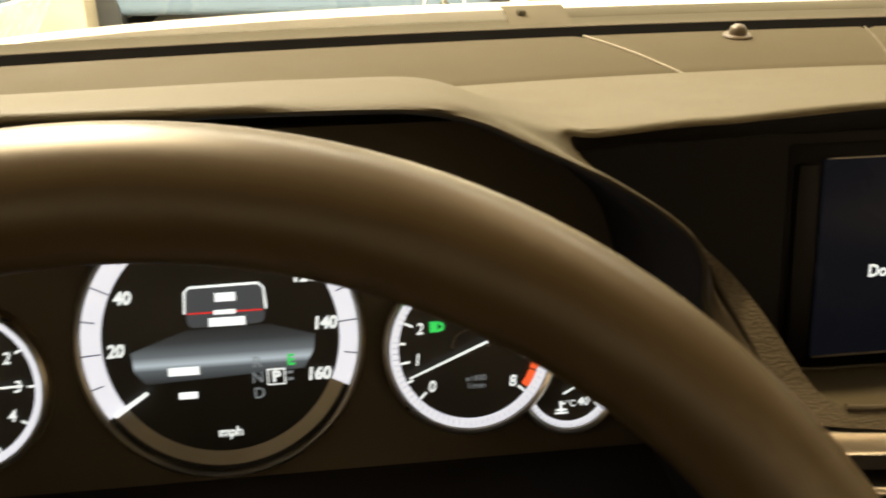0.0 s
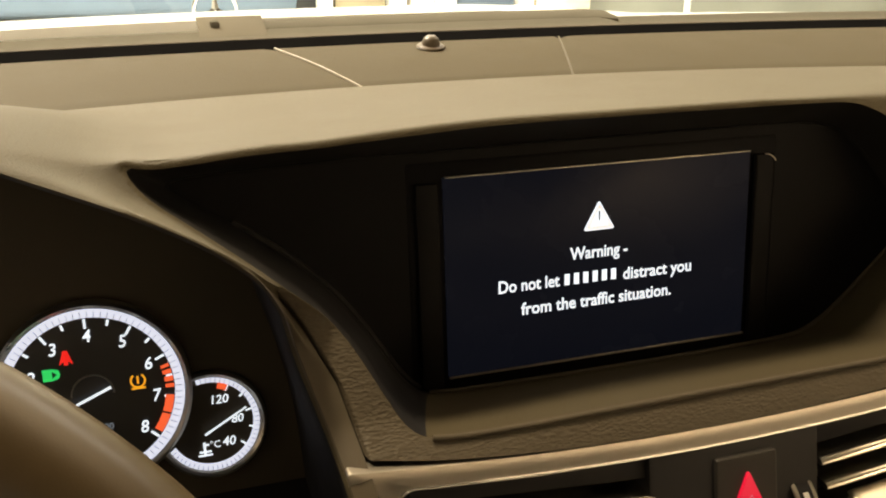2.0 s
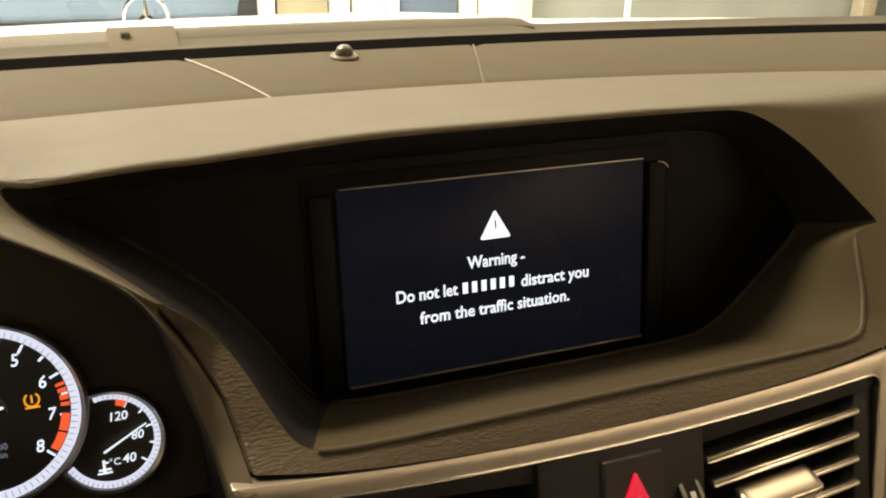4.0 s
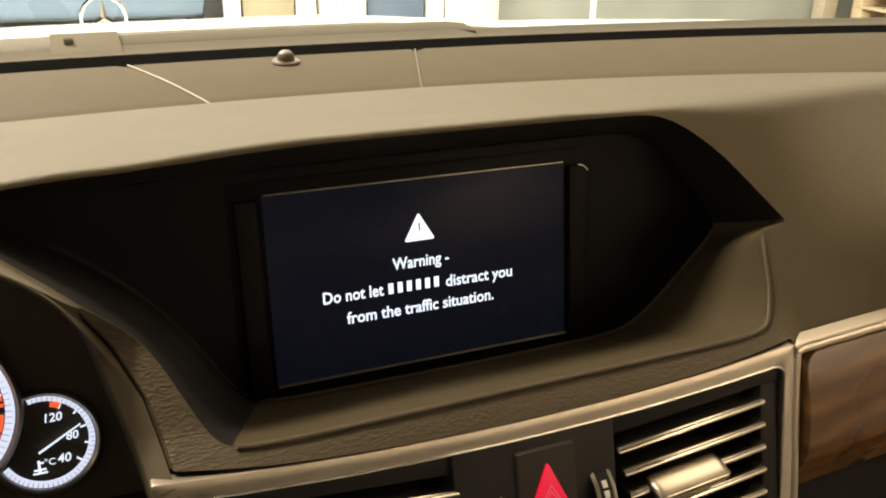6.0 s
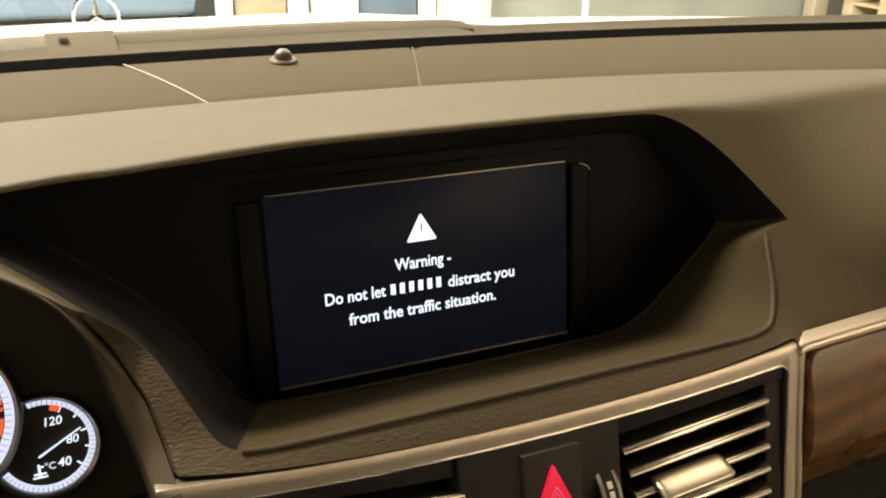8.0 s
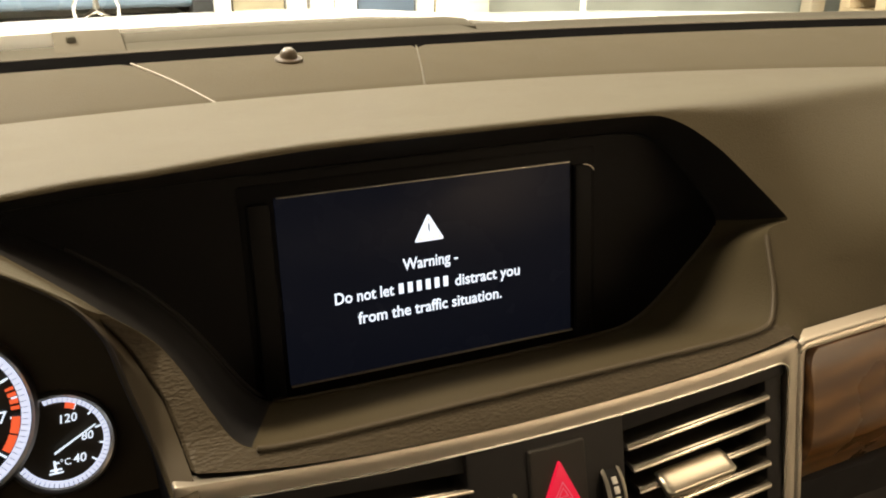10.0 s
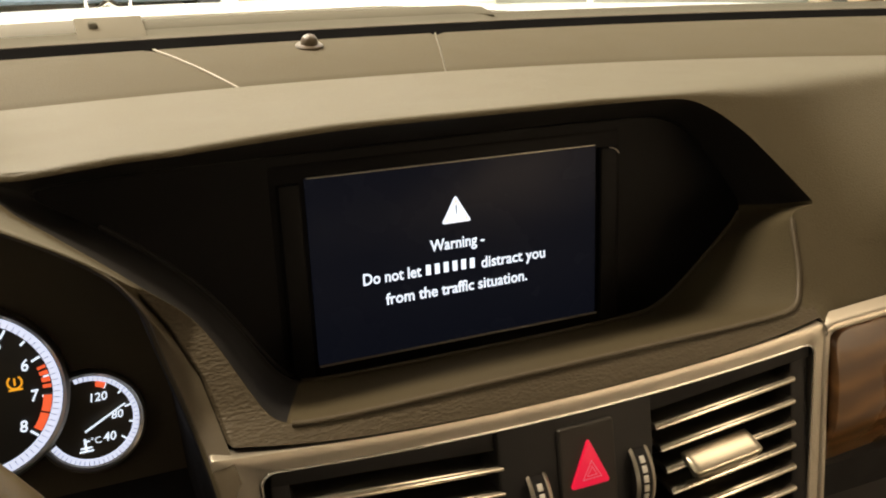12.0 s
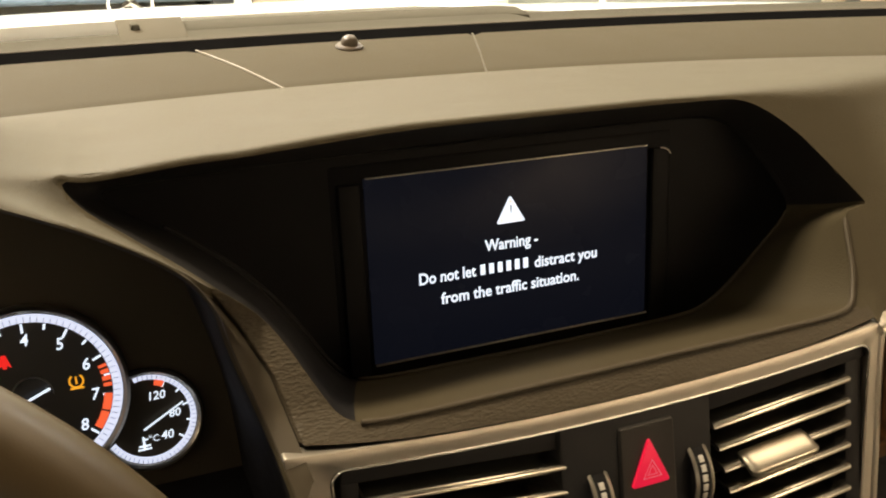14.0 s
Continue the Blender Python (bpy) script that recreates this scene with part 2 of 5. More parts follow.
RUBBER = material("tyre_rubber", (0.02, 0.02, 0.02), 0.8)
TAN_POST = material("tan_pillar", (0.42, 0.36, 0.26), 0.7, mottle_scale=5)
PALLET = material("pale_timber", (0.55, 0.44, 0.28), 0.7, stretch=(1, 6, 6), mottle=0.2)
HEADLINER = material("headliner_cloth", (0.35, 0.31, 0.26), 0.9, grain=0.5)
BEIGE = material("beige_cabin_leather", (0.34, 0.285, 0.21), 0.6, grain=0.4, mottle_scale=12)


def wood_material():
    mat = material("gloss_burl_wood", (0.2, 0.075, 0.025), 0.3, coat=0.45, mottle=0.0)
    nt = mat.node_tree
    b = nt.nodes["Principled BSDF"]
    co = nt.nodes.new("ShaderNodeTexCoord")
    mp = nt.nodes.new("ShaderNodeMapping")
    mp.inputs["Scale"].default_value = (9, 26, 26)
    n1 = nt.nodes.new("ShaderNodeTexNoise")
    n1.inputs["Scale"].default_value, n1.inputs["Detail"].default_value, n1.inputs["Distortion"].default_value = 1.6, 8, 1.4
    w = nt.nodes.new("ShaderNodeTexWave")
    w.inputs["Scale"].default_value, w.inputs["Distortion"].default_value, w.inputs["Detail"].default_value = 0.9, 9, 4
    w.bands_direction = "Z"
    mixf = nt.nodes.new("ShaderNodeMath")
    mixf.operation = "MULTIPLY"
    ramp = nt.nodes.new("ShaderNodeValToRGB")
    ramp.color_ramp.elements[0].color = (0.030, 0.010, 0.004, 1)
    ramp.color_ramp.elements[0].position = 0.36
    ramp.color_ramp.elements[1].color = (0.31, 0.155, 0.048, 1)
    ramp.color_ramp.elements[1].position = 0.56
    nt.links.new(co.outputs["Object"], mp.inputs[0])
    nt.links.new(mp.outputs[0], n1.inputs["Vector"])
    nt.links.new(mp.outputs[0], w.inputs["Vector"])
    nt.links.new(n1.outputs["Fac"], mixf.inputs[0])
    mixf.operation, mixf.inputs[2].default_value = "MULTIPLY_ADD", 0.42
    half = nt.nodes.new("ShaderNodeMath")
    half.operation, half.inputs[1].default_value = "MULTIPLY", 0.16
    nt.links.new(w.outputs["Fac"], half.inputs[0])
    nt.links.new(half.outputs[0], mixf.inputs[1])
    nt.links.new(mixf.outputs[0], ramp.inputs[0])
    nt.links.new(ramp.outputs[0], b.inputs["Base Color"])
    b.inputs["Coat Roughness"].default_value = 0.05
    return mat


WOOD = wood_material()


def glass_material():
    mat = bpy.data.materials.new("windscreen_glass")
    mat.use_nodes = True
    nt = mat.node_tree
    nt.nodes.clear()
    out = nt.nodes.new("ShaderNodeOutputMaterial")
    mix = nt.nodes.new("ShaderNodeMixShader")
    tr = nt.nodes.new("ShaderNodeBsdfTransparent")
    tr.inputs[0].default_value = (0.9, 0.93, 0.9, 1)
    gl = nt.nodes.new("ShaderNodeBsdfGlossy")
    gl.inputs["Roughness"].default_value = 0.03
    fr = nt.nodes.new("ShaderNodeFresnel")
    fr.inputs[0].default_value = 1.12
    nt.links.new(fr.outputs[0], mix.inputs[0])
    nt.links.new(tr.outputs[0], mix.inputs[1])
    nt.links.new(gl.outputs[0], mix.inputs[2])
    nt.links.new(mix.outputs[0], out.inputs[0])
    return mat


GLASS = glass_material()

# ---- setting: the garage round the car ----
def wall(name, b, mat, label):
    return single(name, b, mat, label, "wall", kind="structure")


single("floor", box_bm(-8, 9, -6, 9, -0.1, 0), FLOOR, "sealed grey concrete garage floor under the cars", "floor", kind="structure")
single("ceiling", box_bm(-8, 9, -6, 9, 3.9, 4.0), CEIL, "unseen garage ceiling, coloured dark to cut bounce light", "ceiling", kind="structure")
wall("wall_north", box_bm(2.58, 8.9, 5.4, 5.55, 0, 3.9), WALL_GREY, "grey-green painted garage end wall")
wall("wall_north_2", box_bm(-7.9, 2.58, 7.2, 7.35, 0, 3.9), WALL_PALE, "pale bright wall of the next bay")
wall("wall_south", box_bm(-8, 9, -6, -5.85, 0, 3.9), WALL_PALE, "pale garage wall behind the car")
wall("wall_west", box_bm(-8, -7.85, -5.85, 7.2, 0, 3.9), WALL_PALE, "pale garage side wall")
wall("wall_east", box_bm(8.85, 9, -5.85, 5.4, 0, 3.9), WALL_PALE, "pale garage side wall")


def post(x0, x1, y, mat, label, w=0.12):
    t = thing("post", label, "post", ((x0 + x1) / 2, y, 0), group="posts of the bay")
    part("shaft", box_bm(x0, x1, y, y + w, 0.012, 3.9, 0.006), mat, t)
    part("foot_plate", box_bm(x0 - 0.03, x1 + 0.03, y - 0.03, y + w + 0.03, 0, 0.012, 0.003), mat, t)
    return t


post(-1.97, -1.63, 5.0, TAN_POST, "broad tan painted pillar standing on the garage floor", 0.3)
post(0.80, 0.88, 5.0, POST_WHITE, "slim white painted steel post of a bay frame")
post(1.22, 1.33, 5.0, POST_WHITE, "white painted steel post of a bay frame")
post(1.36, 1.50, 5.0, POST_WHITE, "white painted steel post of a bay frame")
post(1.51, 1.645, 5.0, POST_WHITE, "white painted steel post of a bay frame")
post(2.06, 2.16, 5.0, POST_WHITE, "white painted steel post of a bay frame")
post(5.55, 5.69, 5.2, TAN_POST, "dark upright post against the end wall")


def panel(x0, x1, y, mat, label):
    t = thing("partition_panel", label, "panel", ((x0 + x1) / 2, y, 0), group="panels of the bay")
    part("sheet", box_bm(x0, x1, y, y + 0.03, 0.04, 2.4, 0.004), mat, t)
    part("bottom_rail", box_bm(x0, x1, y - 0.02, y + 0.05, 0, 0.04, 0.004), POST_WHITE, t)
    return t


panel(0.90, 1.205, 5.04, material("grey_beige_panel", (0.25, 0.215, 0.14), 0.6, mottle_scale=3), "grey-beige partition panel between white posts")
panel(1.665, 2.04, 5.04, material("slate_blue_panel", (0.085, 0.115, 0.16), 0.4, mottle_scale=3), "slate blue partition panel between white posts")
panel(2.18, 2.56, 5.02, material("cream_panel", (0.75, 0.68, 0.52), 0.6, mottle_scale=3), "cream partition panel beside the end wall")

# a thin white prop leaning on the end wall
prop = thing("leaning_pole", "thin white pole leaning against the grey wall", "pole", (3.28, 5.2, 0))
part("shaft", tube_bm([(3.27, 5.0, 0.022), (3.5, 5.37, 1.5)], 0.022), POST_WHITE, prop)
part("hook", tube_bm([(3.5, 5.37, 1.5), (3.53, 5.375, 1.56), (3.58, 5.37, 1.57)], 0.012), POST_WHITE, prop)


def pallet(x, y, z):
    t = thing("pallet", "pale slatted timber pallet standing on the floor", "pallet", (x, y, z), group="stack of pallets")
    for i in range(5):
        part("deck_board", box_bm(x - 0.5 + i * 0.22, x - 0.38 + i * 0.22, y - 0.4, y + 0.4, z + 0.1, z + 0.122, 0.003), PALLET, t)
    for i in range(3):
        part("bearer", box_bm(x - 0.5, x + 0.5, y - 0.4 + i * 0.35, y - 0.3 + i * 0.35, z, z + 0.1, 0.003), PALLET, t)


for i in range(4):
    pallet(6.35, 4.8, i * 0.123)


def parked_car(x, y, turn):
    """A simple blue saloon, seen blurred beyond the windscreen."""
    car = thing("parked_car", "blue saloon car parked across the next bay", "car", (x, y, 0))
    prof = [(-2.2, 0.35), (-2.2, 0.75), (-1.9, 0.9), (-1.2, 0.98), (-0.6, 1.4), (0.6, 1.43), (1.3, 1.0), (2.1, 0.88), (2.25, 0.6), (2.2, 0.3)]
    m = pose(x, y, 0, 0, 0, turn)
    bm = prism_bm(prof[::-1], -0.85, 0.85, 0.06, m @ pose(0, 0, 0, 90, 0, 0), 3)
    part("body", bm, BLUE_PAINT, car)
    win = [(-1.1, 1.0), (-0.56, 1.35), (0.55, 1.37), (1.15, 1.02)]
    for s in (-1, 1):
        part("side_window", prism_bm(win[::-1], -0.005, 0.005, 0.0, m @ pose(0, s * 0.852, 0, 90, 0, 0)), GLOSS_BLACK, car)
        for a in (-1.4, 1.45):
            wm = m @ pose(a, s * 0.78, 0.33, 90, 0, 0)
            wheel = part("wheel", turned_bm([(0.0, -0.1), (0.24, -0.1), (0.32, -0.09), (0.33, 0), (0.32, 0.09), (0.24, 0.1), (0, 0.1)], n=40, m=wm), RUBBER, car)
            part("rim", turned_bm([(0.0, -0.104), (0.06, -0.108), (0.2, -0.106), (0.22, -0.1)], n=40, m=wm if s < 0 else wm @ pose(0, 0, 0, 180, 0, 0)), SATIN, wheel)
        part("door_strip", box_bm(-1.3, 1.3, s * 0.855 - 0.006, s * 0.855 + 0.006, 0.6, 0.64, 0.002, m=m), SATIN, car)


parked_car(-0.42, 6.15, 0)

# ---- the car round the camera ----
car = thing("car", "white saloon car with its bonnet, windscreen and cabin shell", "car", (0.0, 0.6, 0.0), kind="structure")


def base_y(x):
    return -0.158 * (x - 0.03) ** 2


# bonnet: rises above the cowl, falls to the nose
rows = []
for yy, zz in ((0.47, 1.030), (0.475, 1.041), (0.50, 1.043), (0.60, 1.030), (0.75, 1.008), (0.95, 0.975), (1.15, 0.942), (1.35, 0.900), (1.48, 0.862), (1.56, 0.80), (1.58, 0.7)):
    w = 0.78 - 0.1 * smooth01(1.0, 1.58, yy)
    rows.append([(w * u + 0.01, yy + base_y(w * u) * 0.6, zz - (0.035 if u < 0 else 0.012) * abs(u) ** 3.2 - 0.014 * float(smooth01(0.10, 0.34, w * u))) for u in np.linspace(-1, 1, 41)])
part("bonnet", slab_bm(rows, 0.02), PAINT, car)
for s in (-1, 1):
    rows = [[(s * (0.78 + a), yy, 1.005 - 0.9 * b - 0.03 * yy - (0.13 if s > 0 else 0.0) * min(1, yy / 1.2)) for a, b in ((0, 0), (0.06, 0.03), (0.11, 0.12), (0.13, 0.4), (0.12, 0.8))] for yy in np.linspace(0.3, 1.6, 12)]
    part("wing", slab_bm(rows, 0.012, (-s, 0, 0)), PAINT, car)

# cowl, black glass band, windscreen
xs = np.linspace(-0.72, 0.74, 74)
part("glass_band", slab_bm([[(x, y + base_y(x), z) for x in xs] for y, z in ((0.297, 1.0455), (0.312, 1.0473), (0.3275, 1.0487))], 0.003), FRIT, car)
part("cowl_panel", slab_bm([[(x, y + base_y(x), z) for x in xs] for y, z in ((0.3285, 1.0490), (0.334, 1.0500), (0.338, 1.0497), (0.345, 1.0515), (0.352, 1.0522), (0.356, 1.049), (0.44, 1.02))], 0.004), COWL, car)
xr = np.linspace(-0.107, 0.178, 24)
part("cowl_ridge", slab_bm([[(x, y + base_y(x) - (0.012 if x > 0.17 else 0), z) for x in xr] for y, z in ((0.351, 1.0522), (0.355, 1.0540), (0.366, 1.0545), (0.376, 1.0553), (0.383, 1.052))], 0.006), COWL, car)
rows = []
for t in np.linspace(0, 1, 14):
    rows.append([(x * (1 - 0.22 * t), 0.329 + base_y(x) * (1 - 0.3 * t) - 0.61 * t, 1.050 + 0.39 * t - 0.05 * t * t) for x in np.linspace(-0.72, 0.74, 25)])
glass = part("windscreen", grid_bm(rows), GLASS, car)
glass.visible_shadow = False
part("roof", slab_bm([[(x, y, 1.395 - 0.03 * (x / 0.6) ** 2) for x in np.linspace(-0.6, 0.6, 13)] for y in np.linspace(-2.3, -0.275, 8)], 0.03, (0, 0, 1)), HEADLINER, car)
for s in (-1, 1):
    part("pillar", tube_bm([(s * 0.73, 0.25, 1.03), (s * 0.68, 0.02, 1.2), (s * 0.60, -0.26, 1.37), (s * 0.60, -2.2, 1.38)], 0.035, 12), HEADLINER, car)
    part("door", box_bm(min(s * 0.74, s * 0.8), max(s * 0.74, s * 0.8), -2.2, 0.3, 0.3, 0.98, 0.02), BEIGE, car)
part("rear_wall", box_bm(-0.74, 0.74, -2.3, -2.2, 0.3, 1.1, 0.02), BEIGE, car)
# painted outer skin that closes the car
part("roof_skin", slab_bm([[(x, y, 1.430 - 0.03 * (x / 0.6) ** 2) for x in np.linspace(-0.64, 0.64, 13)] for y in np.linspace(-2.34, -0.280, 8)], 0.008, (0, 0, 1)), PAINT, car)
for s in (-1, 1):
    part("door_skin", box_bm(min(s * 0.804, s * 0.83), max(s * 0.804, s * 0.83), -2.34, 0.3, 0.28, 0.975, 0.01), PAINT, car)
part("tail_panel", box_bm(-0.80, 0.80, -2.34, -2.306, 0.28, 1.1, 0.01), PAINT, car)
part("nose_panel", box_bm(-0.78, 0.78, 1.535, 1.575, 0.28, 0.78, 0.02), PAINT, car)
part("cabin_floor", box_bm(-0.8, 0.8, -2.3, 0.45, 0.26, 0.3, 0.004), DARK, car)
part("bulkhead", box_bm(-0.74, 0.74, 0.40, 0.44, 0.3, 1.01, 0.004), DARK, car)

# plate behind the glass and its clip
plate = thing("data_plate", "pale blank plastic data plate at the foot of the windscreen", "plate", (-0.131, 0.355, 1.05))
part("plate", slab_bm([[(x, y, z) for x in (-0.155, -0.107)] for y, z in ((0.331, 1.0492), (0.336, 1.0512), (0.366, 1.0592), (0.371, 1.0588))], 0.0015), PLATE, plate)
part("lip", slab_bm([[(x, y, z) for x in (-0.156, -0.104)] for y, z in ((0.326, 1.0489), (0.331, 1.0494))], 0.002), SEAM, plate)
part("clip", box_bm(-0.1460, -0.1395, 0.347, 0.358, 1.0530, 1.0588, 0.002), COWL, plate)
part("slot", box_bm(-0.146, -0.137, 0.3485, 0.352, 1.0528, 1.0538, 0.0004), DARK, plate)

# ring emblem standing on the nose
st = thing("bonnet_emblem", "upright chrome ring emblem standing on the bonnet", "emblem", (-0.055, 1.5, 0.86))
EM = Vector((-0.056, 1.5, 0.902))
ER = 0.0405
part("ring", tube_bm([EM + Vector((ER * math.cos(a), 0, ER * math.sin(a))) for a in np.linspace(0, 2 * math.pi, 49)[:-1]], 0.0036, 8, closed=True), CHROME, st)
for a in (90, 210, 330):
    d = Vector((math.cos(radians(a)), 0, math.sin(radians(a))))
    bm = bmesh.new()
    side = Vector((-d.z, 0, d.x))
    v = [bm.verts.new(p) for p in (EM + side * 0.008 - d * 0.003, EM + d * ER, EM - side * 0.008 - d * 0.003, EM + Vector((0, -0.006, 0)), EM + Vector((0, 0.006, 0)))]
    for i, j in ((0, 1), (1, 2), (2, 0)):
        bm.faces.new((v[i], v[j], v[3]))
        bm.faces.new((v[j], v[i], v[4]))
    part("strut", bm, CHROME, st)
part("stem", turned_bm([(0.0, 0), (0.012, 0), (0.012, 0.004), (0.004, 0.012), (0.004, 0.03), (0, 0.03)], n=20, m=pose(EM.x, EM.y, EM.z - ER - 0.026)), CHROME, st)

# ---- dashboard ----
dash = thing("dashboard", "dark grey-brown soft dashboard with a hooded centre recess", "dashboard", (0.0, 0.1, 0.95))

# rear pad, in three pieces divided by two seams
def crease_y(x):
    return 0.211 - 0.32 * (x - 0.01) ** 2


def rear_pad(left, right, n):
    rows = []
    for t in np.linspace(-0.06, 1.03, 12):
        l, r = left(t), right(t)
        row = []
        for u in np.linspace(0, 1, n):
            x = l + (r - l) * u
            y0, y1 = crease_y(x), 0.3005 + base_y(x)
            edge = min(u, 1 - u) * abs(r - l)
            dip = 0.0003 * (1 - min(edge / 0.0015, 1)) ** 2
            row.append((x, y0 + (y1 - y0) * t, 1.0365 + 0.0095 * t + 0.0015 * math.sin(math.pi * min(max(t, 0), 1)) - dip - (0.004 if t < 0 else 0)))
        rows.append(row)
    return slab_bm(rows, 0.006)


SL = lambda t: -0.066 - 0.040 * t  # noqa: E731
SR = lambda t: 0.0785 + 0.030 * t  # noqa: E731
part("rear_pad", rear_pad(lambda t: -0.74, lambda t: SL(t) - 0.0006, 80), REAR, dash)
part("rear_pad", rear_pad(lambda t: SL(t) + 0.0006, lambda t: SR(t) - 0.0008, 60), REAR, dash)
part("rear_pad", rear_pad(lambda t: SR(t) + 0.0008, lambda t: 0.74, 80), REAR, dash)


def seam_path(at, lift):
    """A seam's way over the rear pad, from the crease to the glass."""
    return [(at(t), crease_y(at(t)) * (1 - t) + (0.3005 + base_y(at(t))) * t, 1.0365 + lift + 0.0095 * t + 0.0015 * math.sin(math.pi * min(t, 1))) for t in np.linspace(0, 1.03, 16)]


part("seam", tube_bm(seam_path(SL, 0.0001), 0.0008, 8), SEAM, dash, "pale piping")
part("seam", tube_bm(seam_path(SR, -0.0004), 0.0009, 8), PAD, dash)

# front skin: columns across, rows from the crease over the lip and down the fascia
CENTRE = [(-0.206, 1.0705), (-0.17, 1.0690), (-0.113, 1.0674), (-0.04, 1.0678), (0.04, 1.0678), (0.095, 1.0675), (0.1165, 1.0670), (0.1270, 1.0640), (0.1375, 1.0582), (0.1490, 1.0490), (0.1595, 1.0370), (0.1750, 1.0180), (0.1740, 1.0172), (0.158, 1.0155), (0.1545, 1.006), (0.1503, 0.992), (0.1425, 0.9805), (0.124, 0.9783), (0.0, 0.9772), (-0.107, 0.9772), (-0.1187, 0.9805), (-0.1257, 0.992), (-0.1325, 1.004), (-0.1425, 1.0170), (-0.1590, 1.0328), (-0.1815, 1.0487), (-0.1990, 1.0600)]
BINNACLE = [(-0.56, 1.0680), (-0.50, 1.0872), (-0.42, 1.0922), (-0.33, 1.0929), (-0.285, 1.0924), (-0.262, 1.0918), (-0.2435, 1.0872), (-0.2290, 1.0797), (-0.215, 1.0727), (-0.200, 1.0650), (-0.185, 1.0556), (-0.175, 1.0482), (-0.1645, 1.0385), (-0.1570, 1.0230), (-0.1530, 1.003), (-0.1487, 0.9900), (-0.1430, 0.9724), (-0.138, 0.945), (-0.135, 0.86), (-0.56, 0.86)]


def softened(points, rounds, step=0.002):
    """An outline with its corners cut, then walked in even steps."""
    p = np.array(points)
    for _ in range(rounds):
        q = np.roll(p, -1, 0)
        p = np.stack([0.78 * p + 0.22 * q, 0.22 * p + 0.78 * q], 1).reshape(-1, 2)
    q = np.vstack([p, p[:1]])
    along = np.concatenate([[0], np.cumsum(np.hypot(*np.diff(q, axis=0).T))])
    n = int(along[-1] / step)
    at = np.linspace(0, along[-1], n, endpoint=False)
    return np.stack([np.interp(at, along, q[:, 0]), np.interp(at, along, q[:, 1])], 1)


def nearest_on(poly, X, Z):
    """How far inside the outline each place lies (minus: outside), and the nearest place of the outline."""
    Q = np.roll(poly, -1, 0)
    best, nx, nz = np.full(X.shape, 9.0), X.copy(), Z.copy()
    odd = np.zeros(X.shape, bool)
    for (ax, az), (bx, bz) in zip(poly, Q):
        dx, dz = bx - ax, bz - az
        t = np.clip(((X - ax) * dx + (Z - az) * dz) / (dx * dx + dz * dz), 0, 1)
        px, pz = ax + t * dx, az + t * dz
        d = np.hypot(X - px, Z - pz)
        m = d < best
        best, nx, nz = np.where(m, d, best), np.where(m, px, nx), np.where(m, pz, nz)
        if az != bz:
            odd ^= ((az > Z) != (bz > Z)) & (X < ax + (Z - az) * dx / dz)
    return np.where(odd, best, -best), nx, nz


CEN, BIN = softened(CENTRE, 3), softened(BINNACLE, 3, 0.003)
GREF = -0.139


def groove_x(z):
    return -0.1437 + (1.008 - np.clip(z, 0.955, 1.035)) * 0.262 - 0.3 * np.clip(z - 0.995, 0, 0.04)


def fascia(x, z):
    """How far ahead the front face lies: the centre stack, and past x = -0.22 the lip of the binnacle."""
    yc = -0.0765 + 0.85 * (z - 0.979) - (0.0032 + 0.0050 * np.clip((x - 0.0075) / 0.14, -1.05, 1.05) ** 2) * smooth01(0.986, 0.969, z) * smooth01(0.166, 0.150, x)
    yc = yc - 0.022 * smooth01(-0.05, -0.195, x) * smooth01(1.008, 1.034, z)
    yb = -0.0605 - 0.09 * (z - 1.03)
    y = np.where(x < -0.215, yb, yc)
    bulge = smooth01(0.166, 0.275, x)
    over = lambda v: 0.008 * np.log1p(np.exp(np.clip(v / 0.008, -30, 30)))  # noqa: E731
    turned_under = -0.090 + 1.9 * over(z - 1.0145) + 0.1 * over(1.0145 - z)
    return y + bulge * (turned_under - y)


def binnacle_y(x, z):
    """How far ahead the edge of the binnacle's opening lies; low down on its right it meets the centre stack."""
    yb = -0.0605 - 0.09 * (z - 1.03)
    return yb + (fascia(-0.139, z) + 0.004 - yb) * smooth01(1.04, 0.995, z) * (np.asarray(x) > -0.3)


def bridge(b, c, u):
    """A rounded way from the binnacle's lip to the edge of the centre recess."""
    swell = smooth01(0.0, 0.16, u) * (1 - u) ** 1.1
    e = 0.35 * u + 0.65 * u * u * (3 - 2 * u)
    p = b + (c - b) * np.array((u, e, e))
    mid_z = (b[2] + c[2]) / 2
    w = smooth01(1.048, 1.085, mid_z)
    crest = smooth01(0.0, 0.72, u) * smooth01(1.0, 0.72, u) * smooth01(1.022, 1.036, mid_z) * (1 - w)
    face = np.array((-0.3, -0.9, -0.3)) * 0.45 * (1 - smooth01(1.022, 1.036, mid_z)) * (1 - w)
    return p + (np.array((0.0, -0.45, 0.8)) * w + face) * 0.0042 * swell + np.array((-0.1, -0.75, 0.45)) * 0.0038 * crest


tip = int(np.argmin(CEN[:, 0] - 0.3 * CEN[:, 1]))
LIP_B = np.array((-0.256, -0.0664, 1.0914))
LIP_C = np.array((CEN[tip, 0], float(fascia(CEN[tip, 0], CEN[tip, 1])), CEN[tip, 1]))


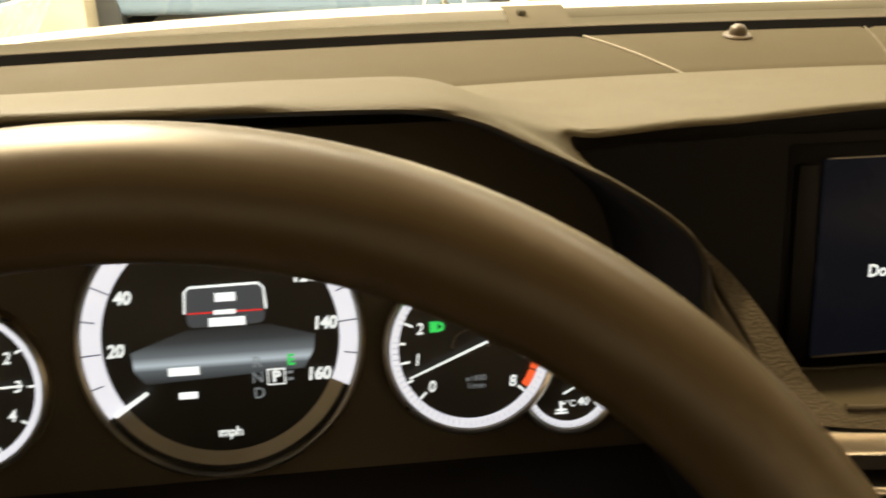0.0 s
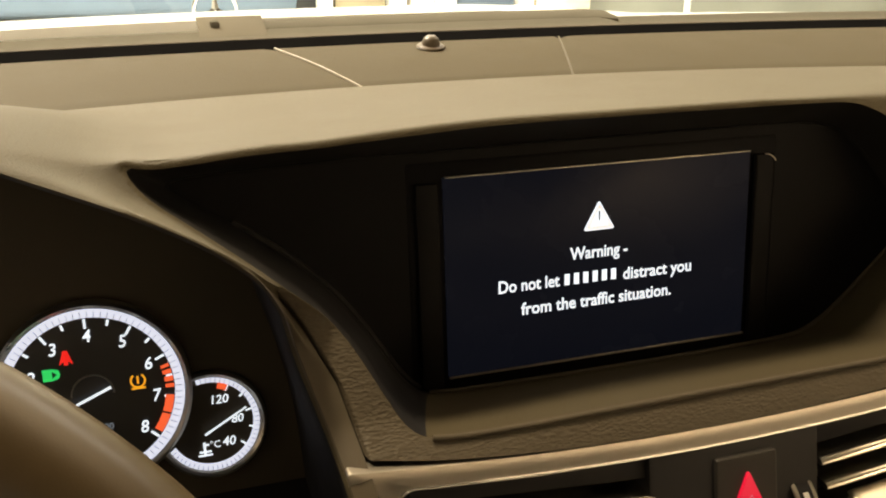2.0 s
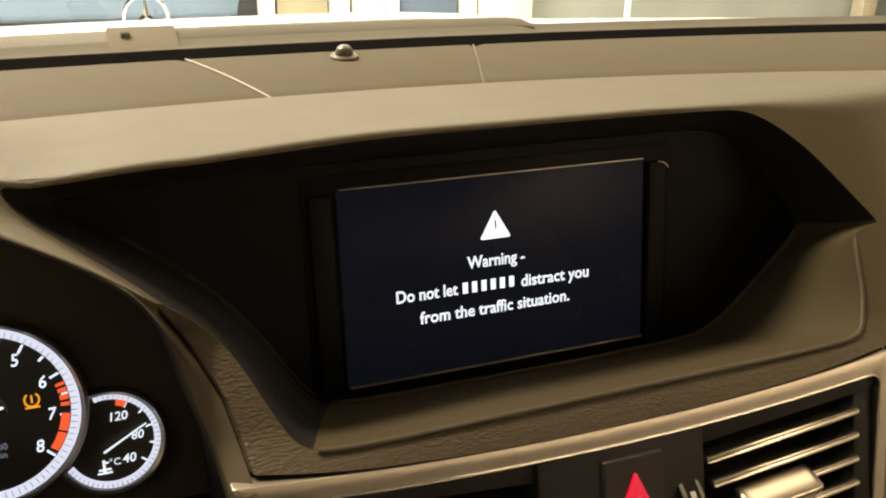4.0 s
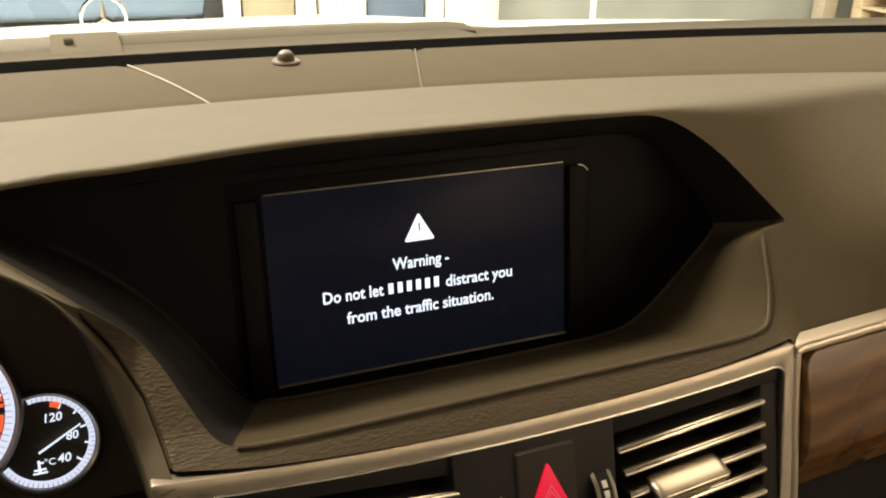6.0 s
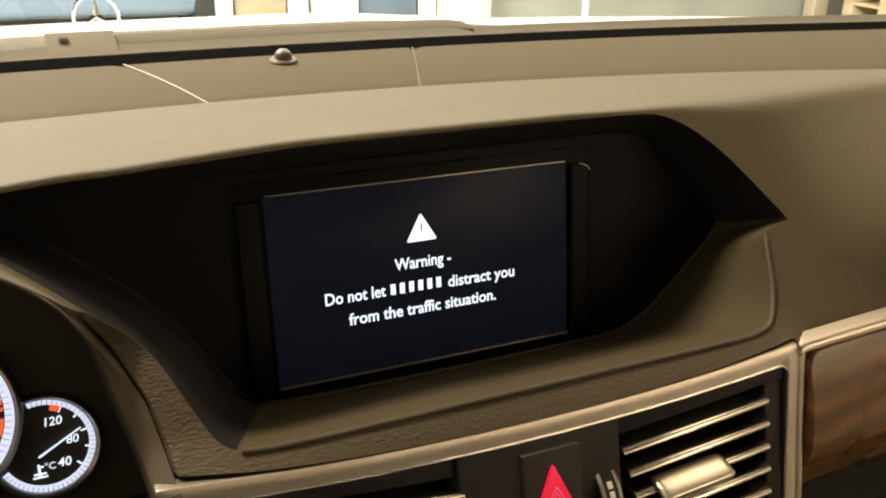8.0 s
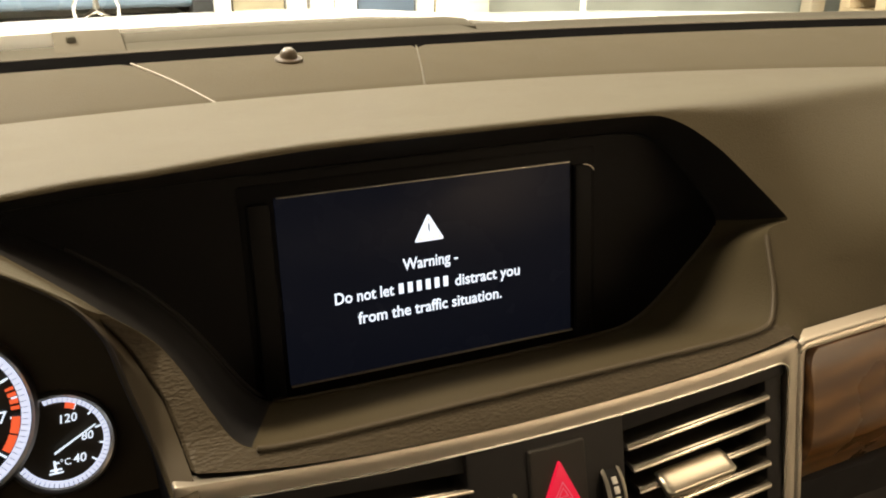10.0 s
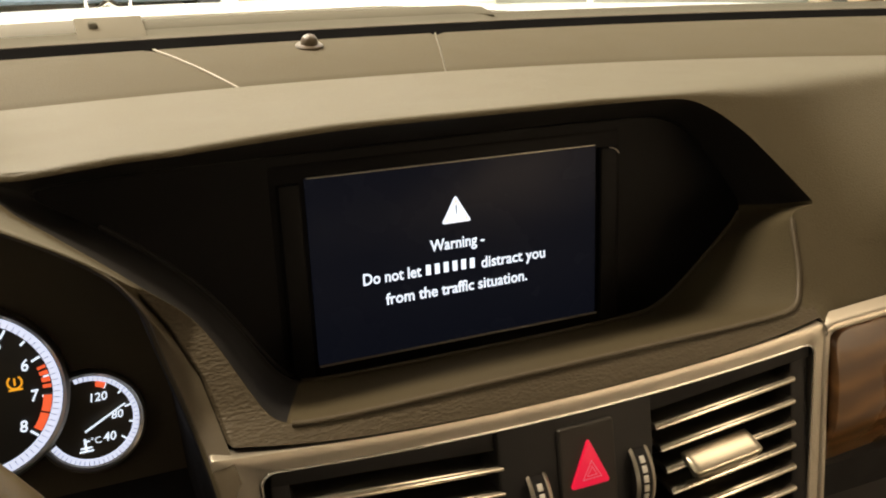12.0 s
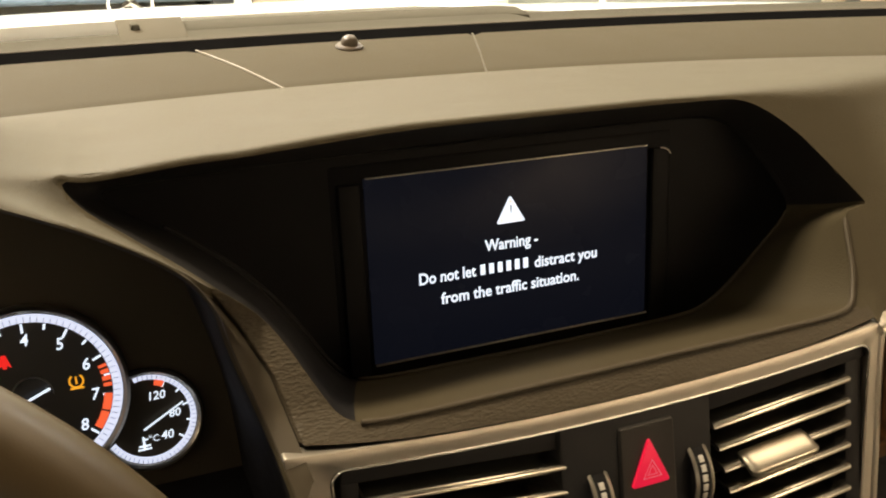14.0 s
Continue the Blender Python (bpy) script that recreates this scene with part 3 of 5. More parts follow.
def front_skin(cols, side):
    """The sheet on one side of the bridge: places, and which rows are the front face."""
    hump = smooth01(-0.175, -0.262, cols)
    r = 0.0032
    soft_lip = smooth01(0.128, 0.200, cols)
    rc = r + 0.010 * soft_lip
    turn = np.radians(78 - 18 * soft_lip)
    rise = rc * (math.cos(radians(12)) - np.cos(turn))
    zl = 1.0702 + 0.0026 * smooth01(-0.13, -0.2, cols) + 0.0222 * smooth01(-0.192, -0.262, cols) * smooth01(-0.64, -0.48, cols)
    zs = zl - rise
    yl = fascia(cols, zs)
    if side > 0:
        near = smooth01(LIP_C[0] + 0.055, LIP_C[0], cols)
        zl = zl + (LIP_C[2] + rise[0] - zl[0]) * near
        zs = zs + (LIP_C[2] - zs[0]) * near
        yl = yl + (LIP_C[1] - yl[0]) * near
    for i, x in enumerate(cols):
        if LIP_B[0] - 1e-6 < x < LIP_C[0] + 1e-6:
            u = (x - LIP_B[0]) / (LIP_C[0] - LIP_B[0])
            p = bridge(LIP_B, LIP_C, u)
            yl[i], zs[i] = p[1], p[2]
            if side < 0:
                rc[i] = r * (1 - 0.9 * min(1, 4 * u, 6 * (1 - u)))
            rise[i] = rc[i] * (math.cos(radians(12)) - math.cos(turn[i]))
            zl[i] = p[2] + rise[i]
    if side < 0:
        low = zs - 0.02
    else:
        low = 0.9680 + 0.40 * (cols - 0.0075) ** 2
        low = np.where(cols > 0.150, 0.9743 + 0.0125 * (1 - np.exp(-(cols - 0.150) / 0.2)), low)
    yc = np.array([crease_y(x) for x in cols])
    Y, Z = [], []
    for t in np.linspace(0, 1, 44) ** 0.8:
        dome = hump * 0.0085 * np.sin(np.pi * t ** 1.3)
        Y.append(yc + 0.001 + (yl + rc * (np.sin(turn) - math.sin(radians(12))) - yc) * t)
        Z.append(1.0375 + (zl - 1.0375) * t + dome - 0.0025 * np.sin(np.pi * t) * (1 - hump))
    for k in np.linspace(0, 1, 9)[1:-1]:
        a = radians(12) + (turn - radians(12)) * k
        Y.append(yl + rc * (np.sin(turn) - np.sin(a)))
        Z.append(zs + rc * (np.cos(a) - np.cos(turn)))
    nf = len(Y)
    for t in np.linspace(0, 1, 80):
        z = zs + (low - zs) * t
        Y.append(fascia(cols, z) if t else yl)
        Z.append(z)
    Y, Z = np.array(Y), np.array(Z)
    X = np.repeat(cols[None, :], len(Y), 0)
    front = np.zeros(Y.shape, bool)
    front[nf + 1:] = True
    X = X + np.where(front, (groove_x(Z) - GREF) * smooth01(1.05, 1.032, Z), 0) * np.exp(-(((X - GREF) / 0.022) ** 2))
    Y = np.where(front, fascia(X, Z), Y)
    edge = np.exp(-(((cols - GREF) / 0.0009) ** 2))[None, :] * smooth01(1.034, 1.024, Z) * front
    Y = Y + 0.0026 * edge
    return X, Y, Z, front


def trimmed(X, Y, Z, front, outlines):
    """Cuts the openings out of the sheet; returns the places and the faces that stay."""
    X, Y, Z = X.copy(), Y.copy(), Z.copy()
    ok = np.ones(X.shape, bool)
    for poly in outlines:
        d, nx, nz = nearest_on(poly, X, Z)
        inside = (d > 0) & front
        out = ~inside
        near = np.zeros_like(inside)
        for sh in ((1, 0), (-1, 0), (0, 1), (0, -1), (1, 1), (1, -1), (-1, 1), (-1, -1)):
            near |= np.roll(out, sh, (0, 1))
        snap = inside & near
        X, Z = np.where(snap, nx, X), np.where(snap, nz, Z)
        Y = np.where(snap, fascia(X, Z), Y)
        ok &= out | snap
    keep = ok[:-1, :-1] & ok[1:, :-1] & ok[:-1, 1:] & ok[1:, 1:]
    return X, Y, Z, keep


mid = lambda a: (a[:-1, :-1] + a[1:, 1:]) / 2  # noqa: E731
isfront = lambda f: f[:-1, :-1] | f[1:, 1:]  # noqa: E731
cols = np.concatenate([np.linspace(-0.70, -0.262, 90), np.linspace(-0.26, LIP_B[0], 4)[:-1], LIP_B[0] + (LIP_C[0] - LIP_B[0]) * np.linspace(0, 1, 33)])
X, Y, Z, front = front_skin(cols, -1)
X, Y, Z, keep = trimmed(X, Y, Z, front, (BIN,))
keep &= ~(isfront(front) & (mid(X) > LIP_B[0]))
pieces = [grid_bm(np.stack([X, Y, Z], -1), keep)]
cols = np.concatenate([np.linspace(LIP_C[0], GREF - 0.001, 46), np.linspace(GREF, -0.136, 8), np.linspace(-0.135, -0.12, 14), np.linspace(-0.119, 0.118, 120), np.linspace(0.119, 0.19, 60), np.linspace(0.195, 0.72, 60)])
X, Y, Z, front = front_skin(cols, 1)
X, Y, Z, keep = trimmed(X, Y, Z, front, (CEN,))
keep &= ~(isfront(front) & (np.arange(len(cols) - 1) < 46)[None, :] & (mid(Z) < 1.0640))
leather = (mid(Z) < 1.030) & ((mid(X) < 0.02) | (mid(Z) < 0.9795)) & (mid(X) < 0.150) & isfront(front)
P3 = np.stack([X, Y, Z], -1)
pieces.append(grid_bm(P3, keep & ~leather))
part("leather_surround", grid_bm(P3, keep & leather), LEATHER, dash, "coarse-grained leather band")

# the strip that bridges the binnacle's lip and the centre recess
j0 = int(np.argmin(np.hypot(BIN[:, 0] - LIP_B[0], BIN[:, 1] - LIP_B[2])))
bl, left_edge = [LIP_B], []
for x, z in np.roll(BIN, -j0, 0)[1:]:
    if z < 0.955:
        break
    bl.append(np.array((x, float(binnacle_y(x, z)), z)))
for p in np.roll(CEN, -tip, 0)[::-1]:
    if p[1] < 1.029:
        break
    left_edge.append(p)
cr = [LIP_C] + [np.array((x, float(fascia(x, z)), z)) for x, z in left_edge]
cr += [np.array((float(groove_x(z)) - 0.0004, float(fascia(groove_x(z), z)) + 0.0016, z)) for z in np.linspace(1.026, 0.967, 30)]


def even(path, n):
    path = np.array(path)
    d = np.concatenate([[0], np.cumsum(np.linalg.norm(np.diff(path, axis=0), axis=1))])
    at = np.linspace(0, d[-1], n)
    return np.stack([np.interp(at, d, path[:, i]) for i in range(3)], 1)


bl, cr = even(bl, 90), even(cr, 90)
rows = np.array([[bridge(b, c, u) for u in np.linspace(0, 1, 33)] for b, c in zip(bl, cr)])
split = int(np.argmax(cr[:, 2] < 1.027))
pieces.append(grid_bm(rows[:split + 1]))
bm = bmesh.new()
for piece in pieces:
    me = bpy.data.meshes.new("piece")
    piece.to_mesh(me)
    piece.free()
    bm.from_mesh(me)
    bpy.data.meshes.remove(me)
bmesh.ops.remove_doubles(bm, verts=bm.verts, dist=2e-5)
bmesh.ops.recalc_face_normals(bm, faces=bm.faces)
inner_v = [v for v in bm.verts if -0.310 < v.co.x < -0.165 and v.co.z > 1.042 and v.co.y < 0.12 and (v.co.x < LIP_C[0] or v.co.y > 0.015) and not v.is_boundary and (v.co - Vector(LIP_C)).length > 0.003]
far_v = [v for v in bm.verts if 0.06 < v.co.x < 0.42 and v.co.z > (1.024 if v.co.x < 0.185 else 1.000) and v.co.y < 0.10 and not v.is_boundary]
for k in range(70):
    bmesh.ops.smooth_vert(bm, verts=[v for v in far_v if v.co.x > 0.070 + 0.0012 * k], factor=0.5, use_axis_x=True, use_axis_y=True, use_axis_z=True)
for _ in range(90):
    bmesh.ops.smooth_vert(bm, verts=inner_v, factor=0.5, use_axis_x=True, use_axis_y=True, use_axis_z=True)
part("pad", bm, PAD, dash)
part("side_strip", grid_bm(rows[split:]), SIDE, dash)
part("cheek", slab_bm([[(x, y, z) for x, y in ((-0.137, -0.054), (-0.142, -0.066), (-0.136, -0.086))] for z in (0.968, 0.86)], 0.002, (1, 0, 0)), DARK, dash)


def opening_wall(poly, way, plane, profile, edge):
    """Rows from the outline inwards to the plane y = y0 + k (z - z0)."""
    t = np.roll(poly, -1, 0) - np.roll(poly, 1, 0)
    n = np.stack([t[:, 1], -t[:, 0]], 1)
    n /= np.linalg.norm(n, axis=1)[:, None]
    y = edge(poly[:, 0], poly[:, 1])
    y0, z0, k = plane
    lim = np.maximum((y0 + k * (poly[:, 1] - z0) - y) / (way[0] - way[1] * k), 0.004)
    rows = []
    for inset, frac, plus in profile:
        q = poly + n * inset
        dep = np.clip(lim * frac + plus, -0.001, lim + 0.004)
        rows.append(np.stack([q[:, 0], y + way[0] * dep, q[:, 1] + way[1] * dep], 1))
    rows = np.array(rows)
    return np.concatenate([rows, rows[:, :1]], 1)


# the recess: a funnel from its lip to the edge of the panel behind the display
INNER = [(-0.196, 1.0490), (-0.150, 1.0510), (-0.086, 1.0522), (0.077, 1.0527), (0.118, 1.0520), (0.136, 1.0440), (0.165, 1.0130), (0.178, 0.9960), (0.175, 0.9902), (0.150, 0.9681), (0.132, 0.9527), (0.1165, 0.9440), (0.0975, 0.9425), (0.040, 0.9415), (-0.0594, 0.9418), (-0.0866, 0.9430), (-0.0975, 0.9510), (-0.113, 0.9765), (-0.125, 0.9933), (-0.139, 1.0085), (-0.164, 1.0285), (-0.184, 1.0410)]
INN = softened(INNER, 3)


def paired(outer, inner, corners):
    """For each place of the outer outline one of the inner, stretch by stretch between matching corners."""
    near = lambda p, c: int(np.argmin(np.hypot(p[:, 0] - c[0], p[:, 1] - c[1])))  # noqa: E731
    io, ii = [near(outer, a) for a, b in corners], [near(inner, b) for a, b in corners]
    out = np.zeros_like(outer)
    n, m = len(outer), len(inner)
    for k in range(len(corners)):
        o0, i0 = io[k], ii[k]
        lo, li = (io[(k + 1) % len(io)] - o0) % n, (ii[(k + 1) % len(ii)] - i0) % m
        for j in range(lo):
            f = i0 + li * j / lo
            q = int(f)
            out[(o0 + j) % n] = inner[q % m] * (1 - f + q) + inner[(q + 1) % m] * (f - q)
    for _ in range(6):
        out = 0.25 * np.roll(out, 1, 0) + 0.5 * out + 0.25 * np.roll(out, -1, 0)
    return out


IN2 = paired(CEN, INN, [((-0.206, 1.0705), (-0.196, 1.049)), ((0.1265, 1.0640), (0.126, 1.049)), ((0.1745, 1.0175), (0.178, 0.995)), ((0.1425, 0.9805), (0.1165, 0.944)), ((-0.1187, 0.9805), (-0.091, 0.945))])
lip_ring = np.stack([CEN[:, 0], fascia(CEN[:, 0], CEN[:, 1]), CEN[:, 1]], 1)
back_ring = np.stack([IN2[:, 0], 0.003 + 0.158 * (IN2[:, 1] - 0.95), IN2[:, 1]], 1)
bead = (smooth01(1.024, 1.014, CEN[:, 1]) * smooth01(-0.136, -0.124, CEN[:, 0]))[:, None]
rows = []
for u, ridge in ((0, 0), (0.005, 0), (0.014, 0), (0.05, 0), (0.2, 0), (0.35, 0), (0.5, 0), (0.65, 0), (0.8, 0), (0.9, 0), (0.925, 0.0012), (0.95, 0.0020), (0.98, 0.0010), (1.0, -0.0015)):
    sag = 0.004 * math.sin(math.pi * u)
    rows.append(lip_ring + (back_ring - lip_ring) * u + np.array((0, -1, 0.2)) * ridge + np.array((0, 0.7, -0.7)) * sag * bead)
W = np.array(rows)
W = np.concatenate([W, W[:, :1]], 1)
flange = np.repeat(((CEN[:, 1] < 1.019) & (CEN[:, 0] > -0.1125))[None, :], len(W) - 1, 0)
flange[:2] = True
# raised beads along the lip and along the foot of the walls
# the foot bead's left run has a darker material that stands in for shade
for ring, name, low, x0, x1, r, lift, mat in ((lip_ring, "lip_bead", 1.0135, -0.1125, 1, 0.0013, 0.0004, SIDE), (back_ring, "foot_bead", 0.9935, -0.088, 1, 0.0011, 0.0016, SIDE), (back_ring, "foot_bead", 1.030, -0.17, -0.0885, 0.0013, 0.0018, CLUSTER)):
    at = int(np.argmax(ring[:, 2]))
    run = [p + np.array((0, -0.72, 0.69)) * lift for p in np.roll(ring, -at, 0) if p[2] < low and x0 < p[0] < x1]
    part(name, tube_bm([Vector(p) for p in run], r, 10), mat, dash)
part("recess_flange", grid_bm(W, flange), PAD, dash)
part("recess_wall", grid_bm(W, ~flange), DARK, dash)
bm = bmesh.new()
bmesh.ops.triangulate(bm, faces=[bm.faces.new([bm.verts.new(p - np.array((0, 0.0008, 0))) for p in back_ring])])
part("recess_panel", bm, GLOSS_BLACK, dash, "gloss black panel")
W = opening_wall(BIN, (0.985, -0.16), (0.0355, 0.93, 0.3), ((0, 0, 0), (0.0004, 0, 0.0006), (0.0012, 0, 0.0016), (0.0020, 0, 0.0045), (0.0030, 0.4, 0.002), (0.0042, 1, 0.003)), binnacle_y)
lip_rows = np.zeros((len(W) - 1, W.shape[1] - 1), bool)
lip_rows[:2] = True
part("binnacle_lip", grid_bm(W, lip_rows), PAD, dash)
part("binnacle_visor", grid_bm(W, ~lip_rows), CLUSTER, dash)
part("cluster_backing", grid_bm([[(x, 0.0358 + 0.3 * (z - 0.93), z) for x in (-0.56, -0.13)] for z in (0.87, 1.05)]), CLUSTER_FACE, dash)
# lower dashboard under the trim
part("lower_panel", slab_bm([[(x, y, z) for x in np.linspace(-0.7, 0.72, 30)] for y, z in ((-0.03, 0.885), (-0.06, 0.86), (-0.075, 0.80), (-0.05, 0.6), (0.1, 0.4))], 0.01, (0, 1, 0)), DARK, dash)

# ---- sensor dome on the pad ----
se = thing("sun_sensor", "small grey domed sun sensor on the dashboard pad", "sensor", (0.0012, 0.284, 1.0455))
sm = pose(0.0012, 0.284, 1.0452, 6) @ Matrix.Scale(0.88, 4)
part("flange", turned_bm([(0.0, 0.0), (0.0112, 0.0), (0.0116, 0.0012), (0.0108, 0.0022), (0.0075, 0.0028), (0, 0.0028)], n=40, m=sm), SENSOR, se)
part("dome", turned_bm([(0.0072, 0.0026), (0.0071, 0.005), (0.0060, 0.0078), (0.0038, 0.0098), (0.0, 0.0106)], n=40, m=sm), SENSOR, se)

# ---- centre display ----
SM = facing(0, 0, 0.95, math.tan(radians(9)))
dis = thing("centre_display", "lit navy display with a white warning message", "display", (0, 0, 0.95))
part("housing", box_bm(-0.094, 0.094, -0.005, 0.100, -0.006, -0.0015, 0.002, m=SM), GLOSS_BLACK, dis)
part("glass_panel", box_bm(-0.0775, 0.0775, 0.0012, 0.0926, -0.0015, 0.0, 0.0004, m=SM), SCREEN, dis)
for y0, y1, x0, x1 in ((0.0002, 0.0012, -0.0772, 0.0785), (0.0924, 0.0930, -0.0765, 0.0772)):
    part("edge_strip", box_bm(x0, x1, y0, y1, -0.001, 0.0006, 0.0002, m=SM), SATIN, dis, "thin bright metal edge")
for x0, x1 in ((-0.0905, -0.0800), (0.0800, 0.0905)):
    part("side_bezel", box_bm(x0, x1, -0.003, 0.0910, -0.001, 0.0015, 0.0010, 3, m=SM), GLOSS_BLACK, dis, "black bezel")
# the glint on the bezel's rounded corner, built as a thin bright tube
part("bezel_glint", tube_bm([SM @ Vector((u, v, 0.0016)) for u, v in ((0.0848, 0.0909), (0.0865, 0.0907), (0.0882, 0.0900), (0.0897, 0.0890), (0.0910, 0.0873))], 0.0003, 8), SATIN, dis, "thin bright glint on the bezel corner")
F = lambda u, v, h=0.0006: SM @ Matrix.Translation((u, v, h))  # noqa: E731
tri = rounded([(-0.0108, 0.0624), (0.0051, 0.0624), (-0.0030, 0.0762)], 0.0014, 4)
sym = part("warning_triangle", prism_bm(tri, 0.0002, 0.0005, 0, SM), WHITE_LIT, dis, "white warning triangle")
tri2 = rounded([(-0.0090, 0.0634), (0.0033, 0.0634), (-0.0029, 0.0742)], 0.001, 4)
AMB_LINE = material("lit_amber_outline", (0.4, 0.2, 0.1), 0.5, emit=(1.0, 0.55, 0.3, 0.8))
part("inner_outline", prism_bm(tri2, 0.0005, 0.0006, 0, SM), AMB_LINE, sym)
tri3 = rounded([(-0.0083, 0.0639), (0.0026, 0.0639), (-0.0029, 0.0733)], 0.001, 4)
part("inner_field", prism_bm(tri3, 0.0006, 0.0007, 0, SM), WHITE_LIT, sym)
part("bar_mark", prism_bm([(-0.0032, 0.0670), (-0.0026, 0.0670), (-0.0025, 0.0712), (-0.0033, 0.0712)], 0.0007, 0.0008, 0, SM), DARK, sym)


def line(body, u0, u1, v, size, bold=0.00014):
    bm = words_bm(body, size, Matrix.Identity(4), "LEFT", bold)
    xs_ = [p.co.x for p in bm.verts]
    k = (u1 - u0) / (max(xs_) - min(xs_))
    bmesh.ops.transform(bm, matrix=F(u0 - min(xs_) * k, v) @ Matrix.Diagonal((k, 1, 1, 1)), verts=bm.verts)
    part("text_line", bm, WHITE_LIT, dis, "white lettering", flat=True)


line("Warning -", -0.0176, 0.0119, 0.0520, 0.0082)
line("Do not let", -0.0529, -0.0228, 0.0403, 0.0082)
line("distract you", 0.0099, 0.0466, 0.0396, 0.0082)
line("from the traffic situation.", -0.0420, 0.0358, 0.0288, 0.0082)
for i in range(6):
    part("word_bar", box_bm(-0.0202 + i * 0.00478, -0.0202 + i * 0.00478 + 0.0024, 0.0378, 0.0430, 0.0003, 0.0006, 0, m=SM), WHITE_LIT, dis, "plain white bar")

# ---- satin trim frame round the vents ----
def trim_top(x):
    return 0.9677 + 0.33 * (x - 0.0075) ** 2


def trim_y(z):
    return -0.0895 + 0.22 * (z - 0.965)


def ribbon(path, width_dir, prof):
    rows = []
    for p, wdir in zip(path, width_dir):
        rows.append([(p[0] + wdir[0] * a, p[1] - h + 0.22 * wdir[1] * a, p[2] + wdir[1] * a) for a, h in prof])
    return grid_bm(rows)


trim = thing("centre_trim", "satin aluminium trim frame round the centre vents", "trim", (XC, -0.09, 0.93))
PR = [(0.0008, -0.006), (0.0, -0.001), (-0.0005, 0.0008), (-0.0012, 0.0014), (-0.0028, 0.0019), (-0.0044, 0.0015), (-0.0050, 0.0008), (-0.0054, -0.0008), (-0.0057, -0.006)]


def frame_path(xl0, xl1, xr0, xr1, drop, r):
    """Up the left side, along the curved top and down the right side."""
    zt = lambda x: trim_top(x) - drop  # noqa: E731
    p = [(xl0 + (xl1 - xl0) * t, 0.862 + (zt(xl1) - r - 0.862) * t) for t in np.linspace(0, 1, 20)]
    for a in np.linspace(0, math.pi / 2, 10)[1:]:
        p.append((xl1 + r * (1 - math.cos(a)), zt(xl1) - r + (r + zt(xl1 + r) - zt(xl1)) * math.sin(a)))
    p += [(x, zt(x)) for x in np.linspace(xl1 + r, xr1 - r, 62)[1:-1]]
    for a in np.linspace(math.pi / 2, 0, 10)[:-1]:
        p.append((xr1 - r * (1 - math.cos(a)), zt(xr1) - r + (r + zt(xr1 - r) - zt(xr1)) * math.sin(a)))
    p += [(xr1 + (xr0 - xr1) * t, zt(xr1) - r + (0.862 - zt(xr1) + r) * t) for t in np.linspace(0, 1, 20)]
    return p


outer = frame_path(-0.1375, -0.1432, 0.1480, 0.1497, 0.0, 0.0012)
inner = frame_path(-0.1215, -0.1262, 0.1405, 0.1432, 0.0074, 0.006)
sect = [(0.0, -0.006), (0.004, -0.0008), (0.012, -0.0002), (0.025, 0.0), (0.04, 0.00004), (0.5, 0.0002), (0.95, 0.00004), (0.97, -0.0001), (0.985, -0.0006), (1.0, -0.007)]
rows = []
for (ox, oz), (ix, iz) in zip(outer, inner):
    rows.append([(ox + (ix - ox) * u, trim_y(oz + (iz - oz) * u) - h, oz + (iz - oz) * u) for u, h in sect])
part("surround", grid_bm(rows), SATIN, trim)
part("inner_lip", tube_bm([(x, trim_y(z) - 0.0004, z) for x, z in inner], 0.0007, 10, ref=(0, 1, 0)), CHROME, trim, "bright chrome lip")

# ---- vent block ----
def vy(z):
    return -0.0925 + 0.27 * (z - 0.9531)


VM = facing(0, vy(0.93), 0.93, 0.27)
K = 1.036


def vv(z):
    return (z - 0.9314) * K


